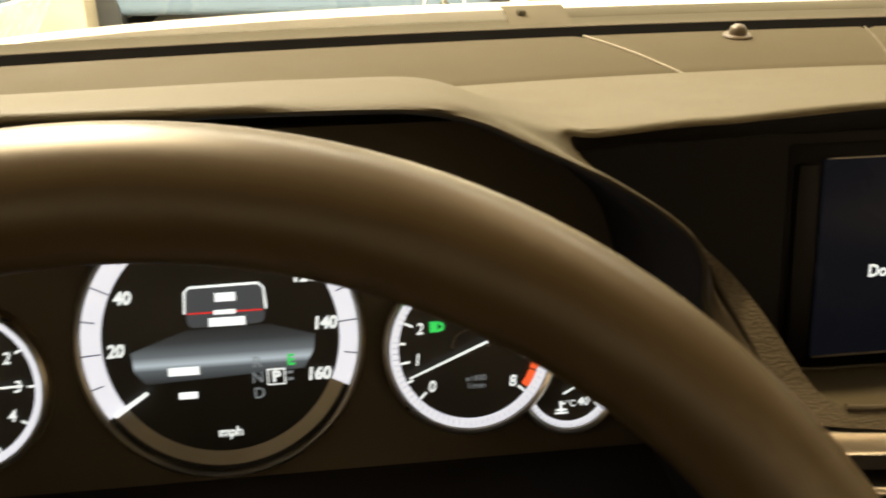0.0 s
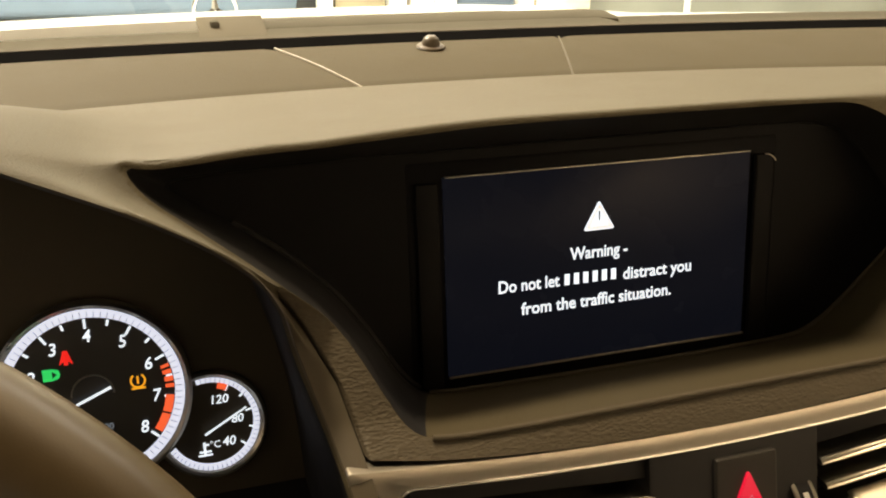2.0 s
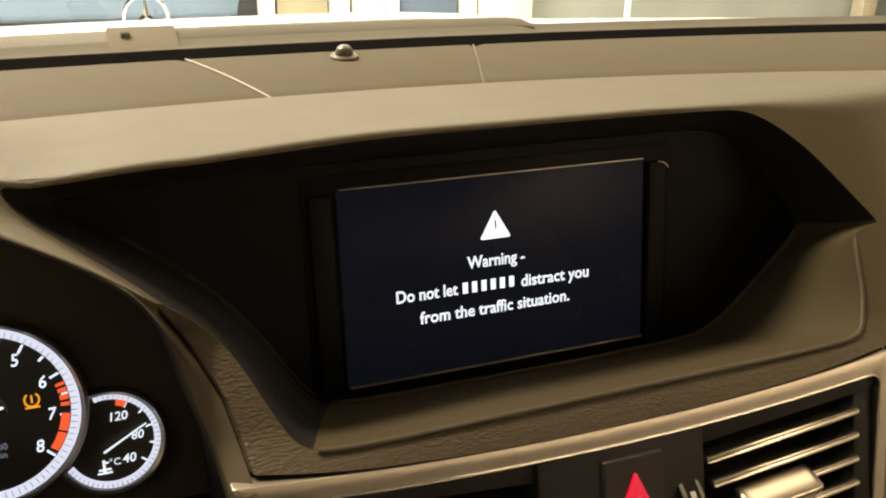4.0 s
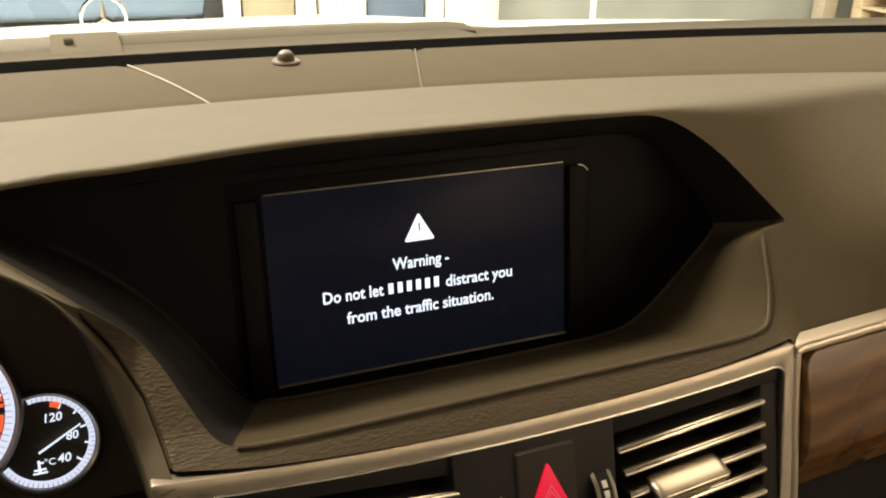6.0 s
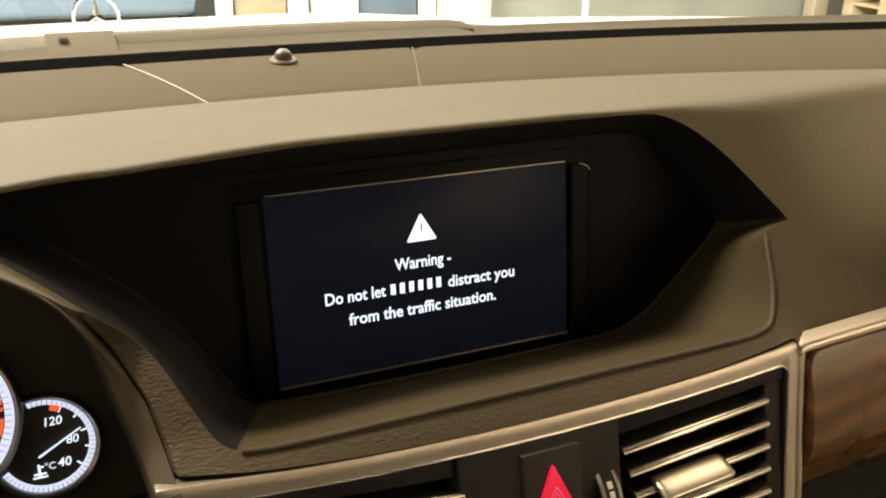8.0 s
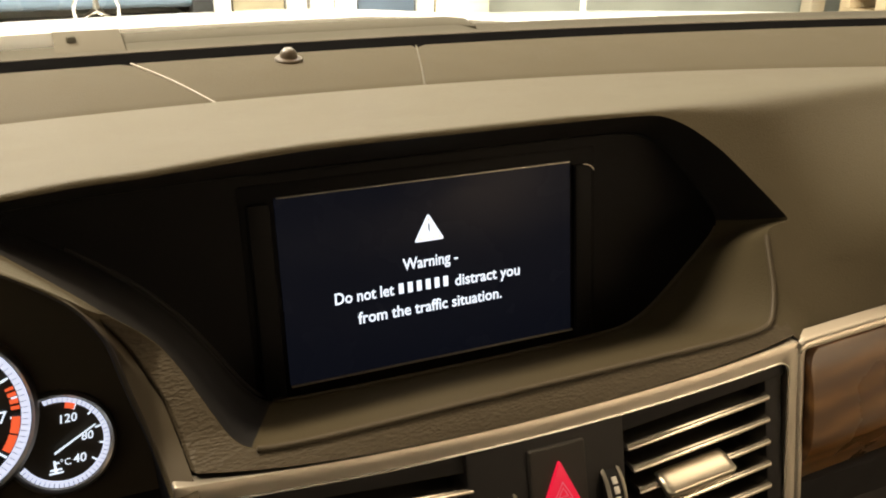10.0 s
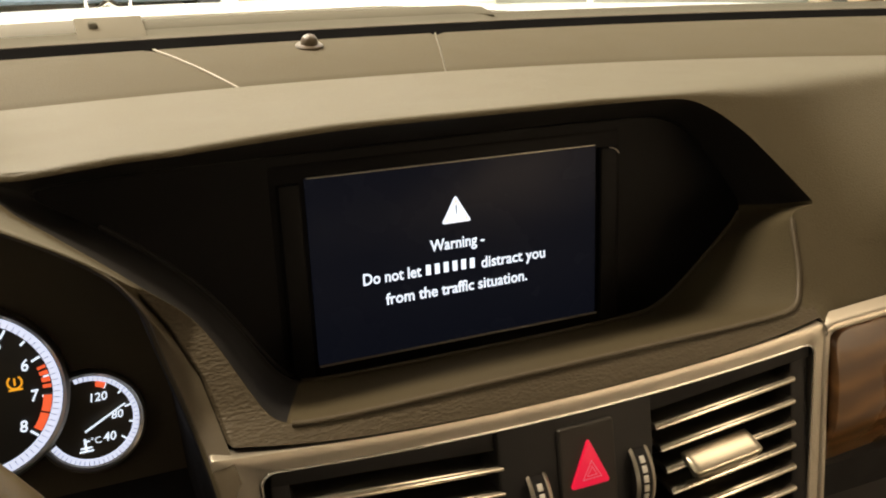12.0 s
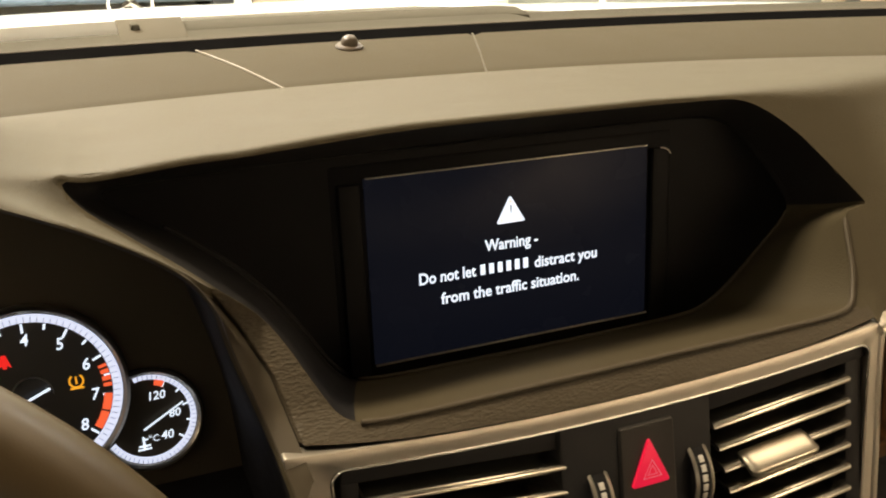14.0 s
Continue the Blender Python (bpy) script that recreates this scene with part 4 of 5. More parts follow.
def air_vent(sgn, label):
    """A face vent with polished slats; sgn 1 to the passenger's side of the middle."""
    e0, e1 = 0.0402, 0.1217
    xa, xb = (XC + e0, XC + e1) if sgn > 0 else (XC - e1 - 0.002, XC - 0.0353)
    t = thing("air_vent", label, "air vent", ((xa + xb) / 2, -0.09, 0.92), group="centre vents")
    lo, hi = vv(0.868), vv(0.9625)
    part("duct", box_bm(xa - 0.006, xb + 0.006, lo, hi, -0.05, -0.045, m=VM), DARK, t)
    for x0, x1 in ((xa - 0.008, xa - 0.0005), (xb + 0.0005, xb + 0.0112 if sgn > 0 else xb + 0.003)):
        part("cheek", box_bm(x0, x1, lo, hi, -0.05, -0.003, 0.0012, m=VM), DARK, t)
    xm, half = (xa + xb) / 2, (xb - xa) / 2
    # the slats rise towards the outer end
    tilt = lambda x, z: VM @ Matrix.Translation((x, vv(z), 0)) @ Matrix.Rotation(sgn * 0.079, 4, "Z")  # noqa: E731
    part("brow", box_bm(-half - 0.008, half + 0.012, 0.0, 0.014, -0.05, -0.0015, 0.001, m=tilt(xm, 0.9562)), DARK, t)
    for i in range(8):
        m = tilt(xm, 0.9492 - i * 0.0108)
        a, b = -half + 0.0026 * i, half
        slat = part("slat", box_bm(a, b, 0.0030, 0.0044, -0.026, -0.0110, 0.0003, m=m), DARK, t)
        prof = [(0.0014, -0.0006), (0.0013, 0.0004), (0.0008, 0.0012), (-0.0002, 0.0017), (-0.0020, 0.0022), (-0.0070, 0.0034), (-0.0115, 0.0044), (-0.0115, 0.0030), (-0.0012, -0.0017), (0.0008, -0.0014)]
        bm = grid_bm([[(x, q * k, h * k) for h, q in prof] for x, k in ((a, 0.8), (a + 0.0006, 1), (b - 0.0008, 1), (b, 0.7))], closed=True)
        bmesh.ops.holes_fill(bm, edges=[e for e in bm.edges if e.is_boundary])
        bmesh.ops.recalc_face_normals(bm, faces=bm.faces)
        bmesh.ops.transform(bm, matrix=m, verts=bm.verts)
        part("edge", bm, SLAT, slat, "polished silver edge")
    kx = 0.0842 if sgn > 0 else XC - 0.0762
    km = tilt(kx, 0.9292) @ pose(0, 0, 0, -62, 0, 0)
    # tab: wide at the back, rounded in front, with a second lip below it
    rows_ = []
    for f, (q, h) in ((0.86, (0.004, 0.0005)), (0.97, (0.004, 0.0020)), (1.0, (-0.001, 0.0022)), (1.0, (-0.0115, 0.0018)), (0.99, (-0.0124, 0.0012)), (0.97, (-0.0128, 0.0004)), (0.97, (-0.0126, -0.0012)), (0.95, (-0.0112, -0.0022)), (0.86, (0.004, -0.0022))):
        w = 0.0196 * f
        rows_.append([(x * w / 0.0225, 0.8 * q + 0.0016 * e * (q < -0.009), h - 0.0014 * e) for x, e in ((-0.0225, 1.0), (-0.0218, 0.45), (-0.0205, 0.1), (-0.018, 0.0), (0.0, 0.0), (0.018, 0.0), (0.0205, 0.1), (0.0218, 0.45), (0.0225, 1.0))])
    bm = grid_bm(rows_)
    bmesh.ops.holes_fill(bm, edges=[e for e in bm.edges if e.is_boundary])
    bmesh.ops.recalc_face_normals(bm, faces=bm.faces)
    bmesh.ops.transform(bm, matrix=km, verts=bm.verts)
    knob = part("slider", bm, TAB, t, "silver slider tab")
    part("lip", box_bm(-0.0170, 0.0170, -0.0098, 0.002, -0.0042, -0.0028, 0.0006, m=km), TAB, knob)
    for i in range(5):
        x = xa + 0.012 + i * 0.015
        part("vane", box_bm(x, x + 0.0012, lo, hi, -0.044, -0.026, m=VM), DARK, t)
    return t


air_vent(1, "air vent with silver slats and slider between dark cheeks")
air_vent(-1, "air vent with silver slats beside the steering wheel")

mid_ = thing("switch_panel", "dark switch panel between the centre vents", "switch panel", (XC, -0.095, 0.92))
part("face", box_bm(XC - 0.0385, XC + 0.0385, vv(0.862), vv(0.9622), -0.05, 0.0012, 0.0015, m=VM), DARK, mid_)


def thumb_wheel(x):
    m = VM @ Matrix.Translation((x, vv(0.9255), -0.0135)) @ pose(0, 0, 0, 0, 90, 0)
    w = part("thumb_wheel", turned_bm([(0.0, -0.004), (0.0195, -0.004), (0.0205, -0.003), (0.0208, 0), (0.0205, 0.003), (0.0195, 0.004), (0.0, 0.004)], n=60, m=m), DARK, mid_)
    for s in (-1, 1):
        part("ring", turned_bm([(0.0196, s * 0.0040), (0.0209, s * 0.0031), (0.0213, s * 0.0036), (0.0206, s * 0.0049), (0.0196, s * 0.0046)], n=60, m=m), SATIN, w)
    for i in range(5):
        part("mark", box_bm(-0.0012, 0.0012, -0.0016, 0.0016, 0.0204, 0.0211, 0.0002, m=m @ pose(0, 0, 0, 0, 0, 0) @ Matrix.Rotation(radians(150 + i * 12), 4, "Z") @ pose(0, 0, 0, 0, 90, 0)), MARK, w)


thumb_wheel(XC + 0.0300)
thumb_wheel(XC - 0.0215)

HX = 0.0125
hz = thing("hazard_switch", "dark push switch with a red hazard triangle", "switch", (HX, -0.098, 0.935))
hb = [(HX - 0.0137, vv(0.912)), (HX + 0.0145, vv(0.912)), (HX + 0.0137, vv(0.9570)), (HX - 0.0137, vv(0.9570))]
part("button", prism_bm(rounded(hb, 0.0015, 4), 0.0012, 0.0034, 0.0008, VM), material("switch_dark_plastic", (0.03, 0.028, 0.025), 0.45, grain=0.4), hz, flat=True)
ht = rounded([(HX - 0.0098, vv(0.9302)), (HX + 0.0102, vv(0.9302)), (HX, vv(0.9512))], 0.0022, 5)
tr = part("triangle", prism_bm(ht, 0.0034, 0.0048, 0.0005, VM), HAZARD, hz, "glowing red triangle")


def tri_ring(c, r0, r1):
    pts = []
    for r in (r0, r1):
        pts.append([(c[0] + r * math.cos(radians(a)), c[1] + r * math.sin(radians(a)), 0.0050) for a in (90, 210, 330, 90)])
    bm = grid_bm(pts)
    bmesh.ops.transform(bm, matrix=VM, verts=bm.verts)
    return bm


hc = (HX + 0.0007, vv(0.9362))
part("outline", tri_ring(hc, 0.0056, 0.0050), HAZARD_LINE, tr, flat=True)
part("outline", tri_ring(hc, 0.0030, 0.0025), HAZARD_LINE, tr, flat=True)

# ---- passenger side trim ----
wt = thing("wood_trim", "glossy burl wood trim panel with a satin metal upper edge", "trim", (0.4, -0.09, 0.93))
def strip_top(x):
    return 0.9750 + 0.0125 * (1 - math.exp(-(x - 0.150) / 0.2))


xs = np.concatenate([np.linspace(0.1500, 0.158, 14), np.linspace(0.160, 0.72, 80)])
topz = [strip_top(x) - 0.0012 * math.exp(-((x - 0.150) / 0.0018) ** 2) for x in xs]
part("upper_edge", ribbon([(x, trim_y(z) - 0.0005, z) for x, z in zip(xs, topz)], [(0, 1)] * len(xs), PR), SATIN, wt, "satin metal strip")
zs_ = np.linspace(0.9735, 0.862, 30)
side = [[(x - 0.0016 * (0.9735 - z) / 0.11, trim_y(z) - h, z) for x, h in ((0.1500, -0.006), (0.1503, -0.0012), (0.1510, -0.0004), (0.1530, 0.0), (0.1546, -0.0006), (0.1552, -0.002), (0.1553, -0.006))] for z in zs_]
part("side_edge", grid_bm(side), SATIN, wt, "satin metal strip")


def veneer_point(s, d, r=0.010):
    """A place on the veneer, s from its inner end and d below its upper edge: a sloped face that turns under, with a rounded corner and a rolled edge."""
    near = min(s, d)
    if s < r and d < r:
        u, v = 1 - s / r, 1 - d / r
        u, v = u * math.sqrt(1 - v * v / 2), v * math.sqrt(1 - u * u / 2)
        s, d, near = r * (1 - u), r * (1 - v), r * (1 - math.hypot(u, v))
    x = 0.1545 + s
    top = strip_top(x) - 0.0050
    full = 0.46 * d - 3.6 * d * d - 0.42 * 0.002 * math.log1p(math.exp((d - 0.051) / 0.002))
    roll = float(smooth01(-0.0005, 0.0018, near))
    return (x, trim_y(top) + 0.0015 - (full + 0.0016) * roll, top - d)


sx = np.concatenate([np.linspace(0, 0.006, 13), np.linspace(0.007, 0.012, 6), np.linspace(0.016, 0.56, 60)])
sd = np.concatenate([np.linspace(0, 0.006, 13), np.linspace(0.007, 0.012, 6), np.linspace(0.014, 0.083, 46)])
part("veneer", grid_bm([[veneer_point(a, d) for a in sx] for d in sd]), WOOD, wt, "dark glossy burl veneer")
part("lower_lip", slab_bm([[(x, y, z) for x in np.linspace(0.150, 0.72, 20)] for y, z in ((-0.086, 0.8890), (-0.090, 0.8860), (-0.087, 0.86))], 0.006, (0, 1, 0)), DARK, wt)

# ---- instrument cluster ----
def dial_frame(x, z, h=0.0):
    return facing(x, 0.035 + 0.3 * (z - 0.93), z, 0.3) @ Matrix.Translation((0, 0, h))


def arc_bm(r0, r1, a0, a1, h, m, n=None):
    n = n or max(2, int(abs(a1 - a0) / 3))
    return turned_bm([(r0, h), (r1, h)], a0, a1, n, m)


def bar_bm(a, r0, r1, w0, w1, h, m):
    bm = bmesh.new()
    c, s = math.cos(radians(a)), math.sin(radians(a))
    vs = [bm.verts.new(m @ Vector((r * c - k * s, r * s + k * c, h))) for r, k in ((r0, -w0), (r1, -w1), (r1, w1), (r0, w0))]
    bm.faces.new(vs)
    return bm


def dial(name, label, x, z, r, h, lit0, lit1, band, white=RING_LIT):
    """A round dial: black disc, lit graduated ring, chrome bezel."""
    m = dial_frame(x, z, h)
    d = thing(name, label, "gauge", tuple(m.translation), group="cluster dials")
    d.parent = None
    part("disc", turned_bm([(0, 0.001), (r * 0.99, 0.001), (r * 0.99, -0.02)], n=96, m=m), DIAL, d)
    part("bezel", turned_bm([(r - 0.0006, 0.0012), (r - 0.0003, 0.0045), (r + 0.0010, 0.0058), (r + 0.0024, 0.0044), (r + 0.0029, -0.02)], n=96, m=m), TAB, d)
    part("lit_ring", turned_bm([(r - band, 0.0016), (r - 0.0008, 0.0034)], lit0, lit1, 90, m), white, d)
    return d, m


def place_text(body, m, r, a, size, mat, parent, bold=0.0001, shear=0.15):
    part("numeral", words_bm(body, size, m @ Matrix.Translation((r * math.cos(radians(a)), r * math.sin(radians(a)), 0.0022)), "CENTER", bold, 0.9, shear), mat, parent, flat=True)


# speedometer
sp, m = dial("speedometer", "large speedometer dial with a thick white ring", -0.347, 0.9583, 0.0640, 0.0, 213, -24.5, 0.0095)
part("lower_ring", turned_bm([(0.0540, 0.0016), (0.0605, 0.0030), (0.0610, 0.0010)], 213, 335.5, 60, m), GREY_RING, sp)
for v in range(10, 160, 10):
    a = 213.3 - v * 1.488
    part("tick", bar_bm(a, 0.0545 if v % 20 == 0 else 0.0570, 0.0632, 0.00032, 0.00032, 0.0040, m), DIAL, sp, flat=True)
for v in range(20, 161, 20):
    place_text(str(v), m, 0.0486 if v < 100 else 0.0478, 213.3 - v * 1.488, 0.0085, WHITE_LIT, sp, 0.00022)
part("needle", bar_bm(213, 0.0415, 0.0600, 0.0009, 0.0011, 0.0052, m), WHITE_LIT, sp, "white needle", flat=True)
m = dial_frame(-0.347, 0.9570)


def flat_poly(name, pts, h, mat, parent, label=""):
    bm = bmesh.new()
    bm.faces.new([bm.verts.new(m @ Vector((x, y, h))) for x, y in pts])
    bmesh.ops.recalc_face_normals(bm, faces=bm.faces)
    return part(name, bm, mat, parent, label, flat=True)


dsp = flat_poly("trip_display", rounded([(-0.0155, 0.0070), (0.0203, 0.0075), (0.0203, 0.0260), (-0.0155, 0.0260)], 0.004), 0.0012, material("trip_field", (0.01, 0.01, 0.012), 0.4, emit=(0.3, 0.34, 0.42, 0.16)), sp, "lit trip display")
part("frame_line", tube_bm([m @ Vector(p) for p in ((-0.0162, 0.0138, 0.0016), (-0.0157, 0.0238, 0.0016), (-0.0135, 0.0260, 0.0016), (0.0180, 0.0265, 0.0016), (0.0204, 0.0242, 0.0016), (0.0211, 0.0142, 0.0016))], 0.00055, 6), WHITE_LIT, dsp)
part("red_line", box_bm(-0.0150, 0.0195, 0.0135, 0.0141, 0.0014, 0.0017, m=m), RED_LIT, dsp)
for x0, x1, y0, y1 in ((-0.002, 0.0074, 0.0188, 0.0228), (-0.0030, 0.0070, 0.0128, 0.0148), (-0.0055, 0.0112, 0.0072, 0.0112)):
    part("text_bar", box_bm(x0, x1, y0, y1, 0.0014, 0.0018, m=m), WHITE_LIT, dsp, "plain white bar")


def glow_material():
    """Grey light that is strongest along one level and fades above and below it."""
    mat = material("lit_road_glow", (0.02, 0.02, 0.025), 0.5, emit=(0.55, 0.66, 0.8, 1.0))
    nt = mat.node_tree
    geo = nt.nodes.new("ShaderNodeNewGeometry")
    sep = nt.nodes.new("ShaderNodeSeparateXYZ")
    ramp = nt.nodes.new("ShaderNodeValToRGB")
    rng = nt.nodes.new("ShaderNodeMapRange")
    rng.inputs[1].default_value, rng.inputs[2].default_value = 0.9385, 0.9640
    for p, v in ((0.0, 0.0), (0.28, 0.16), (0.38, 0.74), (0.52, 0.22), (0.75, 0.055), (1.0, 0.02)):
        e = ramp.color_ramp.elements.new(p) if p not in (0.0, 1.0) else ramp.color_ramp.elements[-int(p)]
        e.color = (v, v, v, 1)
    nt.links.new(geo.outputs["Position"], sep.inputs[0])
    nt.links.new(sep.outputs["Z"], rng.inputs[0])
    nt.links.new(rng.outputs[0], ramp.inputs[0])
    nt.links.new(ramp.outputs[0], nt.nodes["Principled BSDF"].inputs["Emission Strength"])
    return mat


flat_poly("road_graphic", [(-0.036, -0.0185), (0.037, -0.0155), (0.042, -0.007), (0.043, 0.0005), (0.022, 0.0068), (-0.016, 0.0062), (-0.042, -0.003), (-0.041, -0.012)], 0.00115, glow_material(), sp, "grey glowing road graphic")
for x0, x1, y0, y1 in ((-0.0255, -0.0115, -0.0150, -0.0112), (-0.0215, -0.0130, -0.0263, -0.0232)):
    part("text_bar", box_bm(x0, x1, y0, y1, 0.0014, 0.0018, m=m), WHITE_LIT, sp, "plain white bar")
for ch, x, y in (("R", 0.0152, -0.0113), ("N", 0.0152, -0.0187), ("D", 0.0155, -0.0262)):
    part("gear_letter", words_bm(ch, 0.0074, m @ Matrix.Translation((x, y, 0.0018)), bold=0.00005), GLOW_GREY, sp, flat=True)
part("gear_frame", box_bm(0.0196, 0.0280, -0.0226, -0.0148, 0.0014, 0.0016, m=m), WHITE_LIT, sp, "white framed gear letter")
part("gear_field", box_bm(0.0202, 0.0274, -0.0220, -0.0154, 0.0016, 0.0018, m=m), DIAL, sp)
part("gear_letter", words_bm("P", 0.0076, m @ Matrix.Translation((0.0238, -0.0187, 0.0022)), bold=0.0002), WHITE_LIT, sp, flat=True)
for y in (-0.0170, -0.0202):
    part("text_bar", box_bm(0.0290, 0.0316, y - 0.0006, y + 0.0006, 0.0014, 0.0018, m=m), GLOW_GREY, sp)
part("mode_letter", words_bm("E", 0.0072, m @ Matrix.Translation((0.0310, -0.0112, 0.0018)), bold=0.00025), GREEN_LIT, sp, "green letter", flat=True)
part("unit", words_bm("mph", 0.0064, m @ Matrix.Translation((0.0010, -0.0437, 0.0018)), bold=0.0001), WHITE_LIT, sp, flat=True)

# coolant gauge, partly behind the rev counter
co, m = dial("coolant_gauge", "small coolant gauge dial with a white ring", -0.1820, 0.9252, 0.0228, -0.002, 104, -152, 0.0036)
for i, a in enumerate((62, 38, 13, -13, -40)):
    part("tick", bar_bm(a, 0.0164 if i % 2 == 0 else 0.0174, 0.0192, 0.0004, 0.0004, 0.0022, m), WHITE_LIT, co, flat=True)
for i in range(42):
    part("graduation", bar_bm(98 - i * 6, 0.0196, 0.0219, 0.00016, 0.00016, 0.0042, m), GREY_RING, co, flat=True)
part("red_mark", arc_bm(0.0166, 0.0194, 62, 76, 0.0024, m, 4), ORANGE_LIT, co, flat=True)
for body, x, y, k in (("120", 0.0043, 0.0106, 0.0058), ("80", 0.0118, 0.0004, 0.0056), ("40", 0.0070, -0.0098, 0.0060)):
    part("numeral", words_bm(body, k, m @ Matrix.Translation((x, y, 0.0020)), bold=0.00005, shear=0.15), WHITE_LIT, co, flat=True)
part("needle", bar_bm(28, -0.0038, 0.0185, 0.0005, 0.00035, 0.0042, m @ Matrix.Translation((0, -0.0028, 0))), WHITE_LIT, co, "white needle", flat=True)
part("unit", words_bm("°C", 0.0046, m @ Matrix.Translation((0.0008, -0.0104, 0.0020))), WHITE_LIT, co, flat=True)
part("symbol", box_bm(-0.0046, -0.0036, -0.0150, -0.0088, 0.0015, 0.002, m=m), WHITE_LIT, co)
for y, x0, x1 in ((-0.0152, -0.0072, -0.0008), (-0.0136, -0.0066, -0.0012), (-0.0104, -0.0036, -0.0020)):
    part("symbol", box_bm(x0, x1, y, y + 0.0007, 0.0015, 0.002, m=m), WHITE_LIT, co)

# rev counter
rv, m = dial("rev_counter", "rev counter dial with white ring and red zone", -0.2306, 0.9466, 0.0396, 0.003, 228, -140, 0.0050)
for i in range(17):
    a = 222 - i * 16.5
    part("tick", bar_bm(a, 0.0300 if i % 2 == 0 else 0.0315, 0.0342, 0.0005, 0.0005, 0.0022, m), WHITE_LIT, rv, flat=True)
for i in range(82):
    part("graduation", bar_bm(224 - i * 4.4, 0.0348, 0.0376, 0.00015, 0.00015, 0.0044, m), GREY_RING, rv, flat=True)
for i in range(9):
    place_text(str(i), m, 0.0264, 222 - i * 33, 0.0078, WHITE_LIT, rv, 0.00008)
for a0, a1 in ((17, 14.5), (12.5, 9), (7, 3), (1, -2), (-8, -22), (-23.5, -38)):
    part("red_segment", arc_bm(0.0305, 0.0342, a0, a1, 0.0024, m, 4), ORANGE_LIT, rv, flat=True)
part("needle", bar_bm(202, -0.0085, 0.0325, 0.0006, 0.0004, 0.0046, m), WHITE_LIT, rv, "white needle", flat=True)
part("hub", turned_bm([(0.0085, 0.0012), (0.0088, 0.0020), (0.0092, 0.0012)], 0, 180, 30, m), GREY_RING, rv)
part("unit", words_bm("x1000", 0.0040, m @ Matrix.Translation((0.0020, -0.0150, 0.0018))), GLOW_GREY, rv, flat=True)
part("unit", words_bm("1/min", 0.0040, m @ Matrix.Translation((0.0020, -0.0187, 0.0018))), GLOW_GREY, rv, flat=True)
# tell-tale lamps
lm = m @ Matrix.Translation((-0.0158, 0.0114, 0.0016))
lamp = [(-0.0035, -0.0026), (0.0005, -0.0026), (0.0030, -0.0018), (0.0036, 0), (0.0030, 0.0018), (0.0005, 0.0026), (-0.0035, 0.0026)]
lp = part("headlamp_symbol", prism_bm(lamp, 0, 0.0004, 0, lm), GREEN_LIT, rv, "green lamp symbol")
part("symbol_core", prism_bm([(0.0004, -0.0015), (0.0022, 0), (0.0004, 0.0015)], 0.0004, 0.0005, 0, lm), DIAL, lp)
bm_ = m @ Matrix.Translation((-0.0093, 0.0180, 0.0016))
part("belt_symbol", prism_bm([(-0.0028, -0.0028), (-0.001, -0.0014), (-0.0008, -0.003), (0.0008, -0.003), (0.001, -0.0014), (0.0028, -0.0028), (0.0016, 0.0010), (0.0009, 0.0032), (-0.0009, 0.0032), (-0.0016, 0.0010)], 0, 0.0004, 0, bm_), RED_LIT, rv, "red lamp symbol")
ty = m @ Matrix.Translation((0.0191, 0.0037, 0.0016))
part("tyre_symbol", turned_bm([(0.0026, 0), (0.0034, 0)], 125, 415, 30, ty), AMBER_LIT, rv, "amber lamp symbol")
part("tyre_symbol", box_bm(-0.003, 0.003, -0.0038, -0.0030, 0, 0.0003, m=ty), AMBER_LIT, rv)
part("tyre_symbol", box_bm(-0.0004, 0.0004, -0.0014, 0.0020, 0, 0.0003, m=ty), AMBER_LIT, rv)

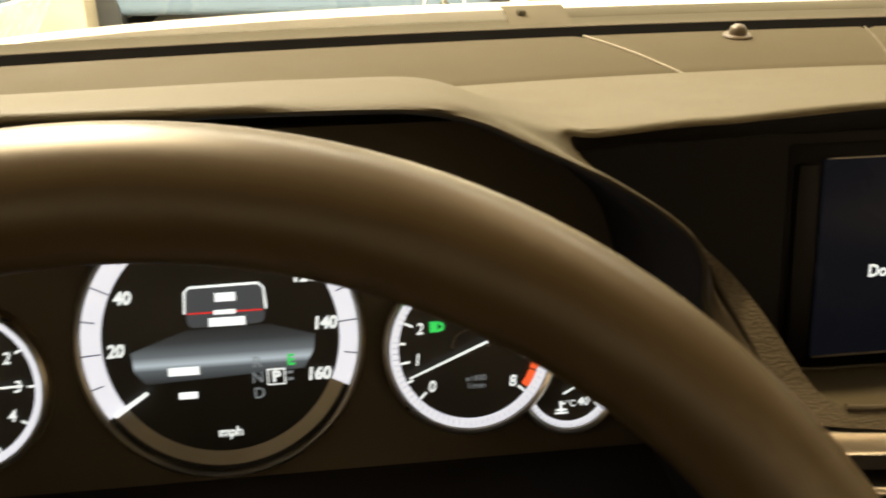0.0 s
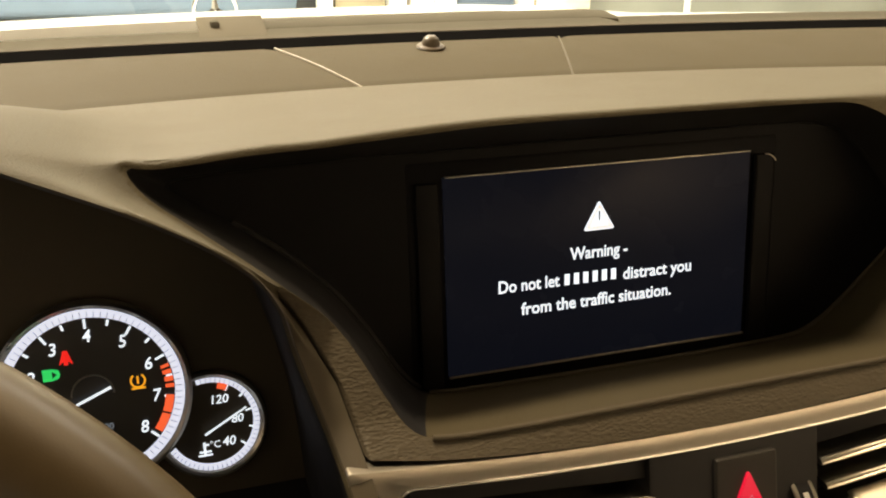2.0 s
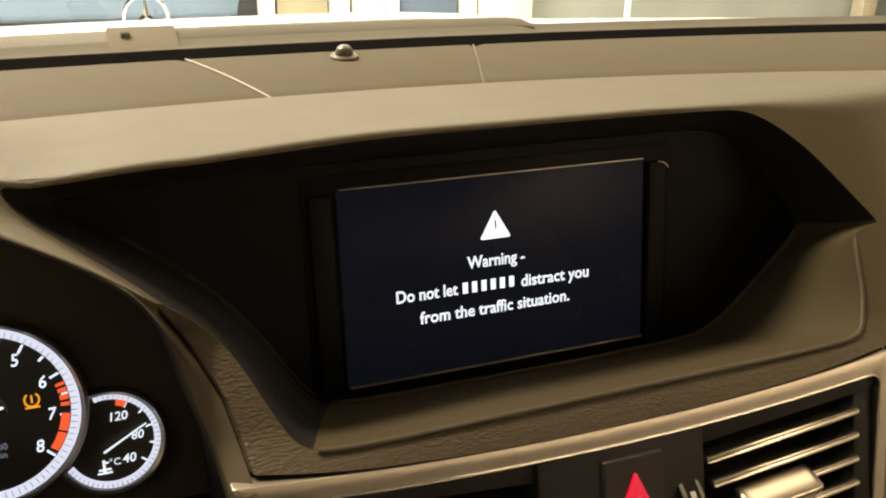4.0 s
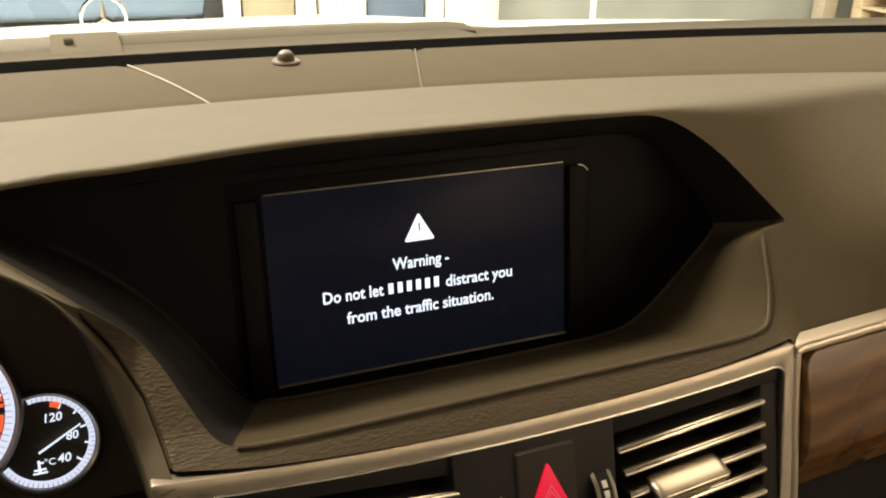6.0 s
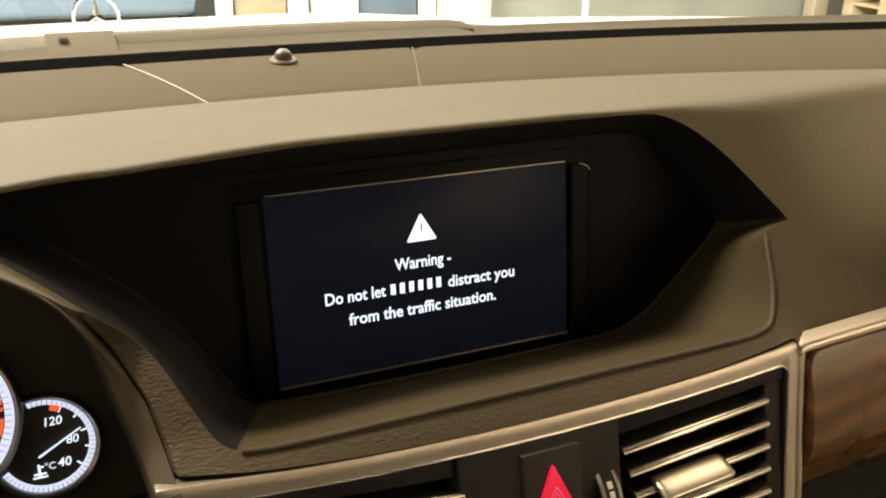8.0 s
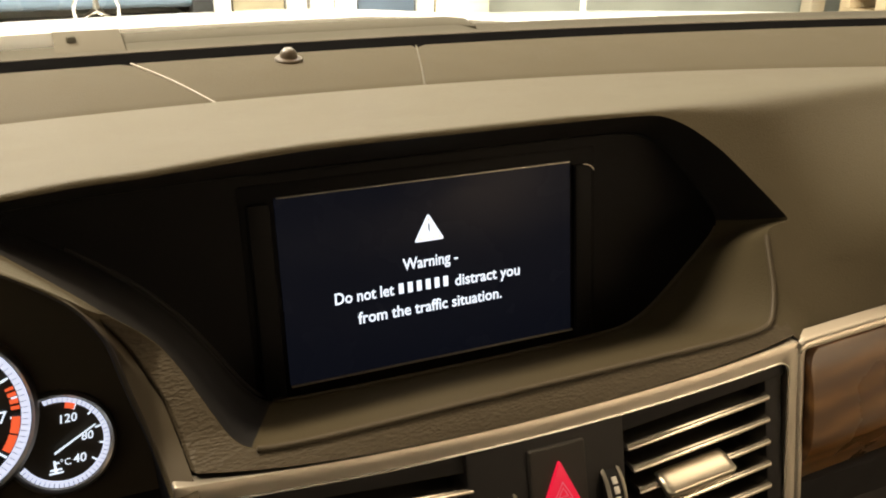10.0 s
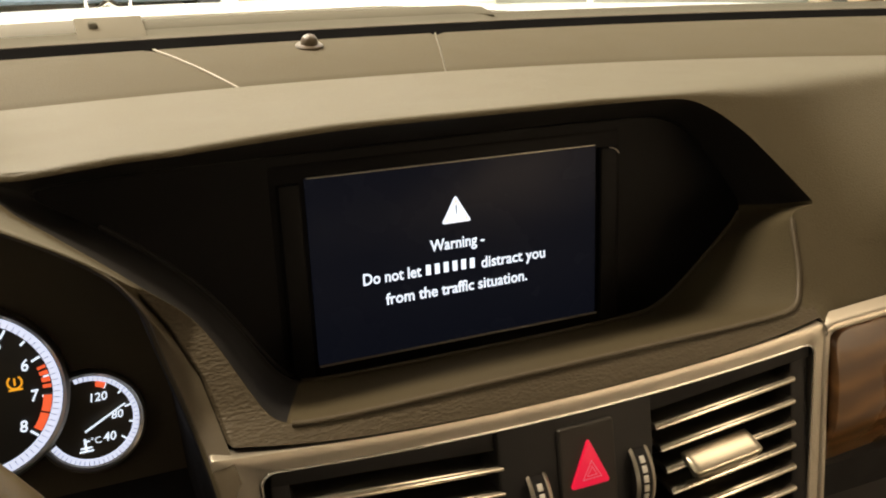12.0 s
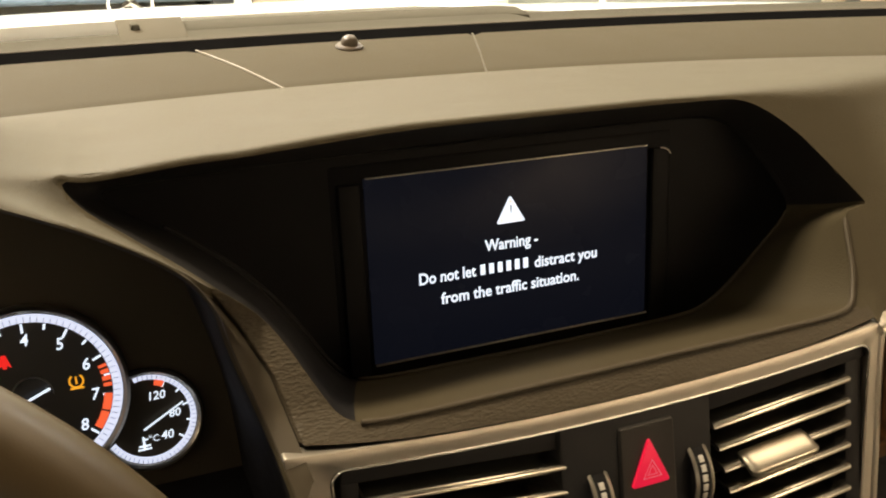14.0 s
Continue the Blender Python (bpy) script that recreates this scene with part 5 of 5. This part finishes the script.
# clock on the far side
ck, m = dial("clock_dial", "analogue clock dial with a white ring", -0.4655, 0.9435, 0.0385, 0.003, 60, -160, 0.0042)
for i in range(1, 6):
    place_text(str(i), m, 0.0268, 90 - i * 30, 0.0078, WHITE_LIT, ck, 0.00008)
for i in range(12):
    part("tick", bar_bm(90 - i * 30, 0.0315, 0.0342, 0.0005, 0.0005, 0.0022, m), WHITE_LIT, ck, flat=True)
part("hand", bar_bm(2, 0.0, 0.030, 0.0007, 0.0004, 0.0046, m), WHITE_LIT, ck, "white clock hand", flat=True)

# cluster shelf below the dials
part("cluster_shelf", slab_bm([[(x, y, z) for x in np.linspace(-0.55, -0.139, 30)] for y, z in ((0.026, 0.8925), (0.018, 0.8915), (-0.02, 0.889))], 0.006), CLUSTER, dash)

# ---- steering wheel ----
sw = thing("steering_wheel", "dark leather-rimmed steering wheel on its column", "steering wheel", (-0.3386, -0.245, 0.951))
WC = Vector((-0.3386, -0.2449, 0.951))
WU, WV = Vector((1, 0.0217, 0)).normalized(), Vector((0, math.sin(0.498), math.cos(0.498)))
WN = WU.cross(WV)


def wp(a, r, h=0.0):
    return WC + (WU * math.sin(a) + WV * math.cos(a)) * r + WN * h


rows = []
for a in np.linspace(0, 2 * math.pi, 145)[:-1]:
    rows.append([wp(a, 0.1722 + 0.0142 * math.cos(b), 0.0136 * math.sin(b)) for b in np.linspace(0, 2 * math.pi, 33)[:-1]])
rows.append(rows[0])
bm = grid_bm(rows, closed=True)
bmesh.ops.remove_doubles(bm, verts=bm.verts, dist=1e-6)
bmesh.ops.recalc_face_normals(bm, faces=bm.faces)
part("rim", bm, RIM, sw)
hm = Matrix.Identity(4)
for i, v in enumerate((WU, WV, WN)):
    hm.col[i][:3] = v
hm.col[3][:3] = WC
part("hub", turned_bm([(0, 0.0), (0.05, -0.002), (0.066, -0.012), (0.07, -0.03), (0.05, -0.045), (0, -0.045)], n=48, m=hm), DARK, sw)
for a in (90, 270, 180):
    d = (math.sin(radians(a)), math.cos(radians(a)))
    o = [(d[0] * r - d[1] * w, d[1] * r + d[0] * w) for r, w in ((0.05, -0.026), (0.166, -0.017), (0.166, 0.017), (0.05, 0.026))]
    part("spoke", prism_bm(o, -0.028, -0.014, 0.003, hm), DARK, sw)
part("column", turned_bm([(0.0, -0.04), (0.045, -0.04), (0.05, -0.10), (0.052, -0.30), (0, -0.30)], n=40, m=hm), DARK, sw)
